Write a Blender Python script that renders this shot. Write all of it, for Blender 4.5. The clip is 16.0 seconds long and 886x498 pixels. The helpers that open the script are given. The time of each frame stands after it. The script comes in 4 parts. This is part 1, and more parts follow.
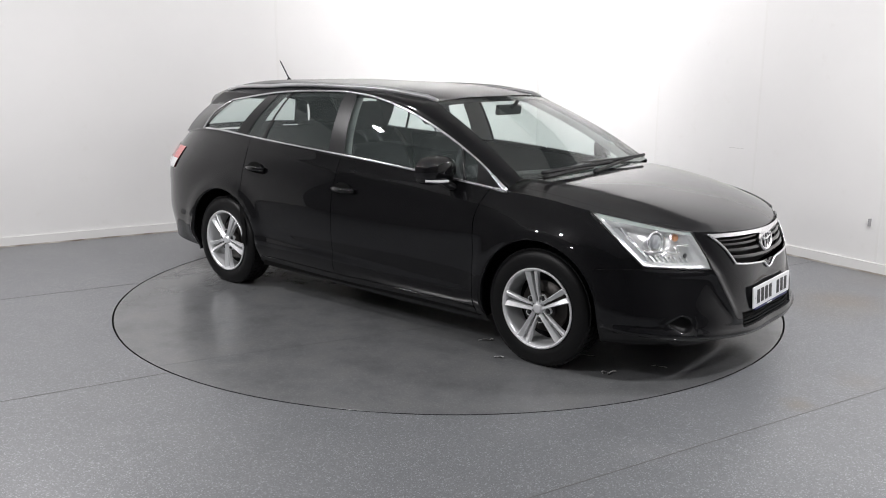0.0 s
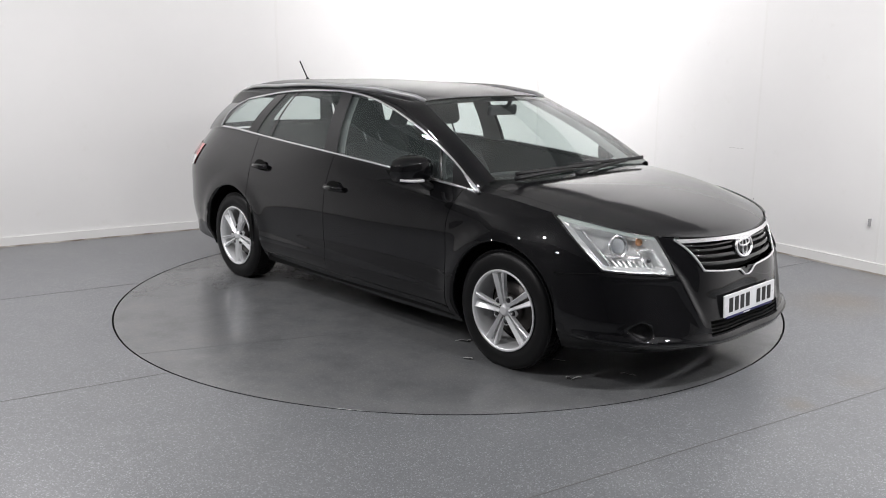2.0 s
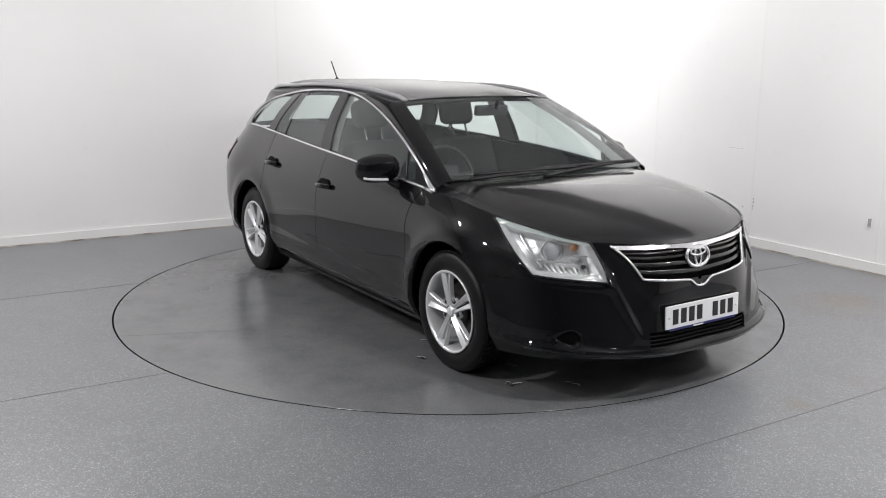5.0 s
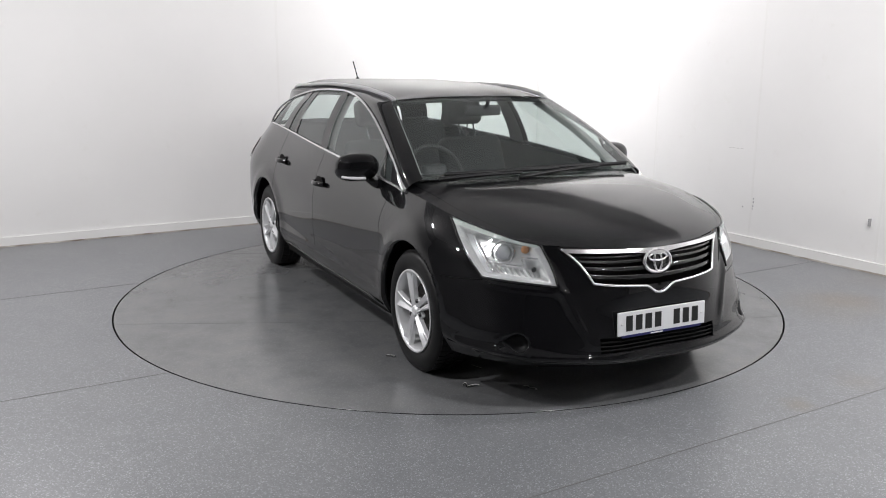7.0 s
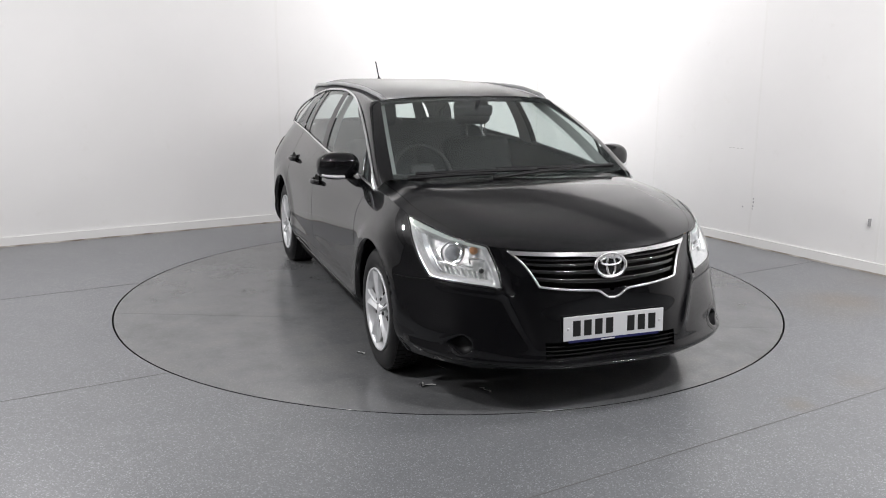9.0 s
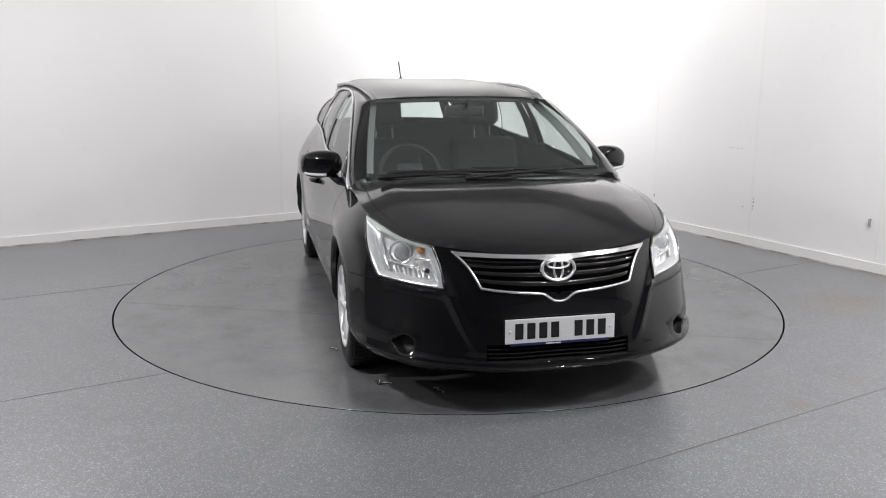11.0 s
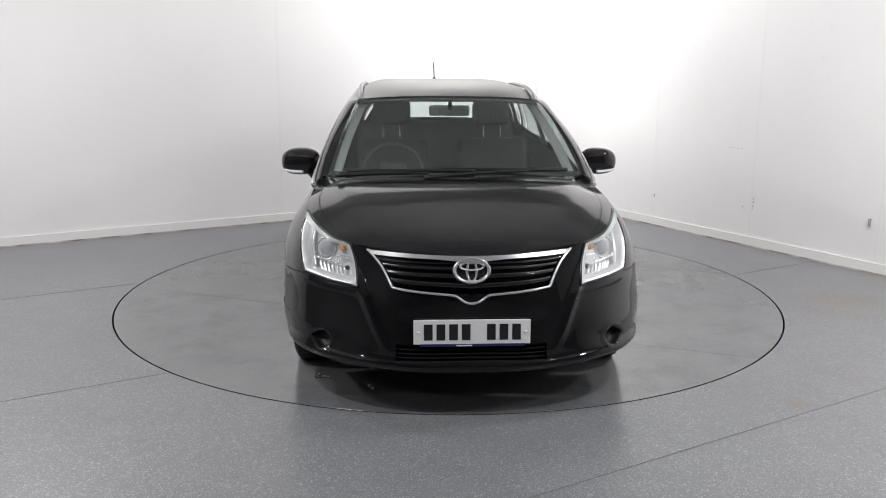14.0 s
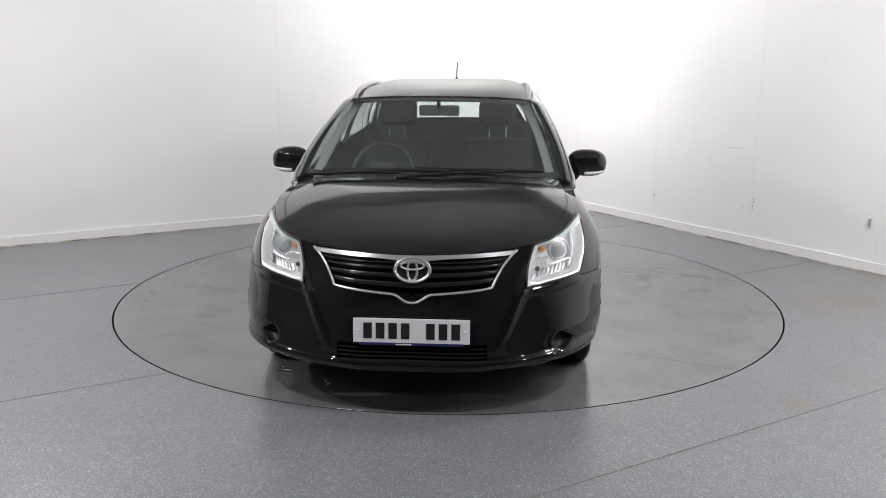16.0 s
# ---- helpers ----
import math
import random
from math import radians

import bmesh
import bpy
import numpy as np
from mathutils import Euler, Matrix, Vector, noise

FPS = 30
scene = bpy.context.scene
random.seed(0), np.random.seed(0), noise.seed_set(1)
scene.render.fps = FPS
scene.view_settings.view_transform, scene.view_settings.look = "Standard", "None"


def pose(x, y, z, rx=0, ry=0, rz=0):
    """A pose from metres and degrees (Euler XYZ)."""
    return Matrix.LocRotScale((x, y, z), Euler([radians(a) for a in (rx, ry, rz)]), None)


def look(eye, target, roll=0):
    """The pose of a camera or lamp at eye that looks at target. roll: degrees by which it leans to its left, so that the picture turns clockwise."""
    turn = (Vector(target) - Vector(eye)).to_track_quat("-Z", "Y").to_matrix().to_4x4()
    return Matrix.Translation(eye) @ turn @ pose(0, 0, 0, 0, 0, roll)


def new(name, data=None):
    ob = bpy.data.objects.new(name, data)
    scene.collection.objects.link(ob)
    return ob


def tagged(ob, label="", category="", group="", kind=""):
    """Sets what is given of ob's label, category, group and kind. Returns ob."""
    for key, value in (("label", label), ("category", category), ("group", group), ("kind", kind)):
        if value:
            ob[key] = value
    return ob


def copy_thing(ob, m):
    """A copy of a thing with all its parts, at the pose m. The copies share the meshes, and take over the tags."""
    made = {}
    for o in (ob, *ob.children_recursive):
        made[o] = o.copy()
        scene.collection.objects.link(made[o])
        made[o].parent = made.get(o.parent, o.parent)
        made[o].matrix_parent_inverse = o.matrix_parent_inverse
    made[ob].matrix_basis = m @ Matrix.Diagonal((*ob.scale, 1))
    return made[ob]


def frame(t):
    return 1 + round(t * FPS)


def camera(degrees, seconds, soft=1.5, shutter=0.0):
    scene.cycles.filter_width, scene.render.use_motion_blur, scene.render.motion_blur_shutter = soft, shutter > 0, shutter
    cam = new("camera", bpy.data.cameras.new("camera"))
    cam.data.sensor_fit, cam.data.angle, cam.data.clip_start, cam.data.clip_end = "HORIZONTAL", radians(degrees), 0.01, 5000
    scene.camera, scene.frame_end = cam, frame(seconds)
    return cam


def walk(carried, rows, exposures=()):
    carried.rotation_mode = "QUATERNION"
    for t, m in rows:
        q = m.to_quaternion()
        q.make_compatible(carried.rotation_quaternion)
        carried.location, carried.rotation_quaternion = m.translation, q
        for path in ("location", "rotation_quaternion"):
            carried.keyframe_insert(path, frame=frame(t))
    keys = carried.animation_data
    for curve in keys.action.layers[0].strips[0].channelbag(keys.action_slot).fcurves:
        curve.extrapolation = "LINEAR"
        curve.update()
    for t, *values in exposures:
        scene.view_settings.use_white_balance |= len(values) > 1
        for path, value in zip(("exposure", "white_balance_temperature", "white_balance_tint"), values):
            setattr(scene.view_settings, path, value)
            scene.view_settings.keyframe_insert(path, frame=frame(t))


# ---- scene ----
cam = camera(54.54, 16.0, soft=1.0)
EYE, AIM = (0.0, -5.905, 1.564), (-0.0353, -0.0391, 0.3043)
walk(cam, [(0.0, look(EYE, AIM, 0.309)), (16.0, look(EYE, AIM, 0.309))], exposures=[(0.0, -0.08), (16.0, -0.08)])

# ---- light ----
world = bpy.data.worlds.new("world")
world.use_nodes = True
world.node_tree.nodes["Background"].inputs[0].default_value = (0.75, 0.78, 0.82, 1)
world.node_tree.nodes["Background"].inputs[1].default_value = 0.02
scene.world = world


def area_lamp(name, eye, target, sx, sy, power, color=(0.99, 0.97, 0.985), spread=180):
    data = bpy.data.lights.new(name, "AREA")
    data.shape, data.size, data.size_y, data.energy, data.color = "RECTANGLE", sx, sy, power, color
    data.spread = radians(spread)
    ob = new(name, data)
    ob.matrix_basis = look(eye, target)
    return ob


# the room: a white corner of two walls, measured from its inner corner along the two walls
CORNER = Vector((1.032, 4.294, 0.0))
TURN = 31.3
AX = Vector((-math.cos(radians(TURN)), -math.sin(radians(TURN)), 0))   # along the long wall, away from the corner
BX = Vector((math.sin(radians(TURN)), -math.cos(radians(TURN)), 0))    # along the side wall, away from the corner
ROOM_A, ROOM_B, ROOM_H = 9.6, 11.6, 4.3
WALL_H, LAMP_Z, WASH_Z = 3.3, 2.73, 3.6   # panelled walls, hung lamps, added fill strips along the walls


def room(a, b, z=0.0):
    return CORNER + AX * a + BX * b + Vector((0, 0, z))


# ceiling lamps
def ceiling_panel(x, y, power, sx=0.6, sy=0.3):
    area_lamp("ceiling_panel", (x, y, LAMP_Z), (x, y, 0.0), sx, sy, power).matrix_basis = pose(x, y, LAMP_Z, 0, 0, TURN)


for x, y, power in ((-2.95, -0.5, 51), (-3.5, -2.6, 55), (-1.7, -3.1, 50), (1.7, -3.1, 50), (2.9, -1.3, 51), (3.2, -3.2, 44), (-3.0, -5.2, 23), (3.2, -5.4, 17)):
    ceiling_panel(x, y, power, 0.24, 0.12)


# added unseen fill strips that brighten the two white walls, strongest in their corner
def wall_fill(a, b, to_a, to_b, length, power, z, to_z):
    return area_lamp("wall_fill", room(a, b, z), room(to_a, to_b, to_z), length, 0.08, power, spread=150)


for at, length, power, z, to_z in ((1.45, 1.1, 23, LAMP_Z - 0.02, 0.8), (1.45, 1.1, 14, WASH_Z, 2.2), (3.0, 1.9, 20, WASH_Z, 2.2), (5.0, 1.9, 20, WASH_Z, 2.2), (7.0, 1.9, 15, WASH_Z, 2.2)):
    if at < 6:
        wall_fill(at, 1.7, at, 0.0, length, power, z, to_z)
    wall_fill(1.7, at, 0.0, at, length, power, z, to_z)


# ---- materials ----
def material(name, color, rough=0.5, metal=0.0, coat=0.0, spec=0.5):
    m = bpy.data.materials.new(name)
    m.use_nodes = True
    b = m.node_tree.nodes["Principled BSDF"]
    b.inputs["Base Color"].default_value = (*color, 1)
    b.inputs["Roughness"].default_value = rough
    b.inputs["Metallic"].default_value = metal
    b.inputs["Coat Weight"].default_value = coat
    b.inputs["Coat Roughness"].default_value = 0.03
    b.inputs["Specular IOR Level"].default_value = spec
    return m


def node(m, kind, **inputs):
    n = m.node_tree.nodes.new(kind)
    for key, value in inputs.items():
        n.inputs[key.replace("_", " ")].default_value = value
    return n


def link(m, a, out, b, into):
    m.node_tree.links.new(a.outputs[out], b.inputs[into])


def ramp(m, src, out, stops):
    r = m.node_tree.nodes.new("ShaderNodeValToRGB")
    while len(r.color_ramp.elements) < len(stops):
        r.color_ramp.elements.new(0.5)
    for e, (pos, col) in zip(r.color_ramp.elements, stops):
        e.position, e.color = pos, (*col, 1)
    link(m, src, out, r, 0)
    return r


def coords(m):
    return m.node_tree.nodes.new("ShaderNodeTexCoord")


def noisy(m, scale, detail=4.0, rough=0.55, space="Object"):
    c = coords(m)
    n = node(m, "ShaderNodeTexNoise", Scale=scale, Detail=detail, Roughness=rough)
    link(m, c, space, n, "Vector")
    return n


def mix(m, kind, fac, a, b):
    x = m.node_tree.nodes.new("ShaderNodeMix")
    x.data_type, x.blend_type = "RGBA", kind
    x.inputs[0].default_value = fac
    m.node_tree.links.new(a, x.inputs[6])
    m.node_tree.links.new(b, x.inputs[7])
    return x.outputs[2]


def bump(m, src, out, strength, distance=0.002):
    n = node(m, "ShaderNodeBump", Strength=strength, Distance=distance)
    link(m, src, out, n, "Height")
    link(m, n, "Normal", m.node_tree.nodes["Principled BSDF"], "Normal")


def vinyl(name, tint, gloss, stains=(), speck=0.65, grain=210.0, grime=0.5):
    m = material(name, tint, gloss, spec=0.75)
    b = m.node_tree.nodes["Principled BSDF"]
    cells = node(m, "ShaderNodeTexVoronoi", Scale=grain)
    link(m, coords(m), "Object", cells, "Vector")
    chips = ramp(m, cells, "Color", [(0.12, [c * (1 - 0.30 * speck) for c in tint]), (0.32, tint), (0.66, tint), (0.76, [c * (1 + 0.35 * speck) for c in tint]), (0.84, [c * (1 + 1.3 * speck) for c in tint])])
    fine = noisy(m, 60, 2, 0.5)
    broad = ramp(m, noisy(m, 0.45, 3, 0.5), "Fac", [(0.3, (0.96, 0.96, 0.96)), (0.7, (1.03, 1.03, 1.03))])
    col = mix(m, "MULTIPLY", 1.0, chips.outputs[0], broad.outputs[0])
    smear = ramp(m, noisy(m, 3.2, 6, 0.66), "Fac", [(0.34, (1 - 0.16 * grime,) * 3), (0.52, (1, 1, 1)), (0.68, (1 + 0.08 * grime, 1 + 0.07 * grime, 1 + 0.05 * grime))])
    col = mix(m, "MULTIPLY", 1.0, col, smear.outputs[0])
    for (sx, sy, rad, tone) in stains:
        d = node(m, "ShaderNodeVectorMath")
        d.operation = "DISTANCE"
        d.inputs[1].default_value = (sx, sy, 0)
        warp = m.node_tree.nodes.new("ShaderNodeVectorMath")
        warp.operation = "MULTIPLY_ADD"
        warp.inputs[1].default_value = (rad * 1.6,) * 3
        link(m, noisy(m, 4.0 / rad * 0.3, 5, 0.65), "Color", warp, 0)
        link(m, coords(m), "Object", warp, 2)
        shift = m.node_tree.nodes.new("ShaderNodeVectorMath")
        shift.operation = "SUBTRACT"
        shift.inputs[1].default_value = (rad * 0.8, rad * 0.8, 0)
        link(m, warp, 0, shift, 0)
        flat = m.node_tree.nodes.new("ShaderNodeVectorMath")
        flat.operation = "MULTIPLY"
        flat.inputs[1].default_value = (1, 1, 0)
        link(m, shift, 0, flat, 0)
        link(m, flat, 0, d, 0)
        blot = ramp(m, d, "Value", [(rad * 0.25, tone), (rad, (1, 1, 1))])
        col = mix(m, "MULTIPLY", 1.0, col, blot.outputs[0])
    m.node_tree.links.new(col, b.inputs["Base Color"])
    rr = ramp(m, fine, "Fac", [(0.3, (gloss - 0.02,) * 3), (0.7, (gloss + 0.03,) * 3)])
    m.node_tree.links.new(rr.outputs[0], b.inputs["Roughness"])
    return m


def wall_paint(name, tint):
    m = material(name, tint, 0.45)
    b = m.node_tree.nodes["Principled BSDF"]
    broad = ramp(m, noisy(m, 0.7, 5, 0.6), "Fac", [(0.3, [c * 0.95 for c in tint]), (0.7, tint)])
    smear = ramp(m, noisy(m, 6, 6, 0.7), "Fac", [(0.62, (1, 1, 1)), (0.8, (0.95, 0.945, 0.93))])
    m.node_tree.links.new(mix(m, "MULTIPLY", 1.0, broad.outputs[0], smear.outputs[0]), b.inputs["Base Color"])
    bump(m, noisy(m, 120, 3), "Fac", 0.05, 0.001)
    return m


def glass(name, tint, rough=0.0, veil=0.055):
    m = bpy.data.materials.new(name)
    m.use_nodes = True
    t = m.node_tree
    t.nodes.clear()
    out = t.nodes.new("ShaderNodeOutputMaterial")
    tr = t.nodes.new("ShaderNodeBsdfTransparent")
    tr.inputs[0].default_value = (*tint, 1)
    gl = t.nodes.new("ShaderNodeBsdfGlossy")
    gl.inputs["Roughness"].default_value = rough
    lw = t.nodes.new("ShaderNodeLayerWeight")
    lw.inputs[0].default_value = 0.5
    pw = t.nodes.new("ShaderNodeMath")
    pw.operation = "POWER"
    pw.inputs[1].default_value = 5.0
    fr = t.nodes.new("ShaderNodeMath")
    fr.operation = "MULTIPLY_ADD"
    fr.inputs[1].default_value, fr.inputs[2].default_value = 0.90, 0.10
    t.links.new(lw.outputs["Facing"], pw.inputs[0])
    t.links.new(pw.outputs[0], fr.inputs[0])
    mx = t.nodes.new("ShaderNodeMixShader")
    t.links.new(fr.outputs[0], mx.inputs[0])
    t.links.new(tr.outputs[0], mx.inputs[1])
    t.links.new(gl.outputs[0], mx.inputs[2])
    # pale teal veil puts reflected light into the glass colour; on HAZED real yellowing
    milky = t.nodes.new("ShaderNodeBsdfDiffuse")
    milky.inputs[0].default_value = (0.66, 0.78, 0.76, 1)
    veiled = t.nodes.new("ShaderNodeMixShader")
    veiled.inputs[0].default_value = veil
    t.links.new(mx.outputs[0], veiled.inputs[1])
    t.links.new(milky.outputs[0], veiled.inputs[2])
    t.links.new(veiled.outputs[0], out.inputs[0])
    return m


def car_paint(name, haze, coat_rough, flake=0.08):
    """Black metallic paint: a soft lobe of flakes under a glossy clear coat."""
    m = material(name, (0.006, 0.006, 0.007), 0.32, 0.0, 1.0, spec=flake)
    b = m.node_tree.nodes["Principled BSDF"]
    b.inputs["Coat Roughness"].default_value = coat_rough
    cells = node(m, "ShaderNodeTexVoronoi", Scale=900.0)
    link(m, coords(m), "Object", cells, "Vector")
    flakes = ramp(m, cells, "Color", [(0.2, (0.003 * haze, 0.003 * haze, 0.0036 * haze)), (0.8, (0.008 * haze, 0.008 * haze, 0.0093 * haze))])
    m.node_tree.links.new(flakes.outputs[0], b.inputs["Base Color"])
    worn = ramp(m, noisy(m, 3.0, 5, 0.6), "Fac", [(0.3, (coat_rough * 0.8,) * 3), (0.7, (coat_rough * 1.3,) * 3)])
    m.node_tree.links.new(worn.outputs[0], b.inputs["Coat Roughness"])
    return m


PAINT = car_paint("black_metallic_car_paint", 0.8, 0.016, 0.05)
BONNET = car_paint("hazy_black_bonnet_paint", 1.0, 0.06, 0.10)
# roof: lighter base, rougher and weaker coat than the body
ROOF_PAINT = car_paint("dull_black_roof_paint", 2.4, 0.12, 0.3)
ROOF_PAINT.node_tree.nodes["Principled BSDF"].inputs["Coat Weight"].default_value = 0.45
CHROME = material("bright_chrome", (0.86, 0.86, 0.87), 0.2, 0.85)
SATIN = material("satin_silver", (0.6, 0.6, 0.61), 0.38, 0.6)
ALLOY = material("silver_alloy_paint", (0.80, 0.81, 0.82), 0.3, 0.4, 0.5)
RUBBER = material("tyre_rubber", (0.0036, 0.0036, 0.004), 0.46, spec=0.3)
bump(RUBBER, noisy(RUBBER, 180, 4), "Fac", 0.2, 0.001)
PLASTIC = material("black_plastic", (0.011, 0.011, 0.012), 0.5, spec=0.3)
bump(PLASTIC, noisy(PLASTIC, 500, 2), "Fac", 0.15, 0.0006)
GLOSS_BLACK = material("gloss_black_trim", (0.010, 0.010, 0.0105), 0.22, 0, 0.4)
# near-black that paints shade into gaps and recesses, also used for black parts
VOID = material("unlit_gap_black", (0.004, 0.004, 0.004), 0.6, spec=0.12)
GLASS = glass("green_tinted_glass", (0.87, 0.94, 0.92), 0.0, 0.055)
SCREEN = glass("veiled_windscreen_glass", (0.89, 0.95, 0.93), 0.0, 0.022)
CLEAR = glass("clear_lamp_cover", (0.96, 0.97, 0.97), 0.01, 0.012)
HAZED = glass("yellowed_lamp_cover_edge", (0.93, 0.93, 0.86), 0.05, 0.30)
REFLECTOR = material("lamp_reflector", (0.81, 0.82, 0.82), 0.22, 0.58)
facets = node(REFLECTOR, "ShaderNodeTexVoronoi", Scale=24.0)
link(REFLECTOR, coords(REFLECTOR), "Object", facets, "Vector")
bump(REFLECTOR, facets, "Distance", 0.3, 0.008)
SATIN_LAMP = material("pale_lamp_housing", (0.40, 0.41, 0.42), 0.3, 0.5)
AMBER = material("amber_bulb_glass", (0.62, 0.30, 0.14), 0.25, 0.0, 0.5)
RED = material("red_lamp_plastic", (0.60, 0.16, 0.16), 0.2, 0.0, 0.6)
LENS = material("projector_lens_glass", (0.5, 0.52, 0.54), 0.06, 0.3, 1.0)
WHITE_LENS = material("white_lamp_plastic", (0.75, 0.75, 0.76), 0.25, 0.0, 0.5)
PLATE_WHITE = material("plate_white", (0.72, 0.73, 0.74), 0.4)
PLATE_BLACK = material("plate_black", (0.012, 0.012, 0.012), 0.4)
PLATE_BLUE = material("holder_blue", (0.016, 0.018, 0.10), 0.4)
NUT = material("dark_steel_nut", (0.06, 0.06, 0.063), 0.3, 0.8)
CLOTH = material("dark_grey_seat_cloth", (0.020, 0.022, 0.023), 0.9)
bump(CLOTH, noisy(CLOTH, 300, 3), "Fac", 0.3, 0.001)
TRIM_GREY = material("pale_grey_pillar_trim", (0.32, 0.34, 0.33), 0.7)
DASH = material("dark_dashboard_plastic", (0.03, 0.032, 0.033), 0.6)
DISC = material("worn_brake_steel", (0.06, 0.055, 0.052), 0.45, 0.7)
FLOOR = vinyl("grey_speckled_vinyl", (0.146, 0.151, 0.159), 0.33, ((1.66, -2.07, 0.10, (0.98, 0.89, 0.76)), (2.55, -0.35, 0.45, (1.0, 0.95, 0.87)), (2.75, -0.2, 0.3, (0.98, 0.9, 0.8)), (3.3, 0.4, 0.5, (1.0, 0.96, 0.90)), (2.1, -1.75, 0.16, (0.98, 0.93, 0.86))), 0.8)
TABLE = vinyl("grey_turntable_vinyl", (0.138, 0.141, 0.145), 0.21, (), 0.2, 210.0, 1.1)
SEAM = material("vinyl_weld_seam", (0.142, 0.139, 0.135), 0.42)
TABLE_SEAM = material("faint_weld_seam", (0.124, 0.127, 0.131), 0.23, spec=0.75)
WALL = wall_paint("white_wall_paint", (0.80, 0.795, 0.785))
TRIMW = wall_paint("white_trim_paint", (0.78, 0.775, 0.76))
DARK = wall_paint("grey_hall_paint", (0.12, 0.12, 0.123))
GREY_CEILING = wall_paint("pale_ceiling_paint", (0.78, 0.78, 0.775))
RUST_PALE = material("beige_dirt", (0.36, 0.31, 0.25), 0.8)
rp_ = ramp(RUST_PALE, noisy(RUST_PALE, 5, 5), "Fac", [(0.35, (0.22, 0.18, 0.14)), (0.65, (0.62, 0.59, 0.54))])
RUST_PALE.node_tree.links.new(rp_.outputs[0], RUST_PALE.node_tree.nodes["Principled BSDF"].inputs["Base Color"])
SCRAP = material("pale_torn_plastic", (0.55, 0.55, 0.54), 0.6)
GREYM = material("grey_scuff", (0.33, 0.33, 0.33), 0.8)


# ---- mesh helpers ----
def mesh_ob(name, verts, faces, mat, parent=None, label="", smooth=True):
    me = bpy.data.meshes.new(name)
    me.from_pydata([tuple(map(float, v)) for v in verts], [], faces)
    me.materials.append(mat)
    if smooth:
        me.polygons.foreach_set("use_smooth", [True] * len(me.polygons))
    me.update()
    ob = new(name, me)
    if parent:
        ob.parent = parent
    if label:
        tagged(ob, label)
    return ob


def part(name, bm, mat, parent=None, label="", smooth=False):
    me = bpy.data.meshes.new(name)
    bm.to_mesh(me)
    bm.free()
    me.materials.append(mat)
    if smooth:
        me.polygons.foreach_set("use_smooth", [True] * len(me.polygons))
    ob = new(name, me)
    if parent:
        ob.parent = parent
    if label:
        tagged(ob, label)
    return ob


def grid(P, wrap=False):
    n, k = P.shape[:2]
    verts = P.reshape(-1, 3)
    faces = [(i * k + j, ((i + 1) % n) * k + j, ((i + 1) % n) * k + j + 1, i * k + j + 1) for i in range(n if wrap else n - 1) for j in range(k - 1)]
    return verts, faces


def sheet(name, P, mat, parent, label="", keep=None):
    """A surface over a grid of points; keep(i, j) drops faces."""
    verts, faces = grid(P)
    if keep is not None:
        faces = [q for q, ok in zip(faces, keep.reshape(-1)) if ok]
        used = sorted({i for q in faces for i in q})
        at = {v: i for i, v in enumerate(used)}
        verts, faces = verts[used], [tuple(at[i] for i in q) for q in faces]
    return mesh_ob(name, verts, faces, mat, parent, label)


def both(P):
    """Half a surface, first column at y = 0, doubled across the middle."""
    M = P * np.array([1, -1, 1])
    return np.concatenate([M[:0:-1], P], axis=0)


def flip(P):
    return (P * np.array([1, -1, 1]))[::-1]


def spline(t, P, s):
    """Natural cubic spline through P at t, taken at s."""
    t, P, s = np.asarray(t, float), np.asarray(P, float), np.asarray(s, float)
    if P.ndim == 1:
        return spline(t, P[:, None], s)[..., 0]
    n, h = len(t), np.diff(t)
    A, B = np.eye(n), np.zeros((n, *P.shape[1:]))
    for i in range(1, n - 1):
        A[i, i - 1:i + 2] = h[i - 1], 2 * (h[i - 1] + h[i]), h[i]
        B[i] = 6 * ((P[i + 1] - P[i]) / h[i] - (P[i] - P[i - 1]) / h[i - 1])
    M = np.linalg.solve(A, B.reshape(n, -1)).reshape(B.shape)
    k = np.clip(np.searchsorted(t, s) - 1, 0, n - 2)
    e = (slice(None),) + (None,) * (P.ndim - 1)
    a, b, hk = (t[k + 1] - s)[e], (s - t[k])[e], h[k][e]
    return (M[k] * a ** 3 + M[k + 1] * b ** 3) / (6 * hk) + (P[k] / hk - M[k] * hk / 6) * a + (P[k + 1] / hk - M[k + 1] * hk / 6) * b


def normals(P, centre=(0, 0, 0.6)):
    du, dv = np.gradient(P, axis=0), np.gradient(P, axis=1)
    n = np.cross(du, dv)
    n /= np.linalg.norm(n, axis=2, keepdims=True) + 1e-9
    s = np.sign(((P - np.array(centre)) * n).sum(axis=2, keepdims=True))
    return n * s


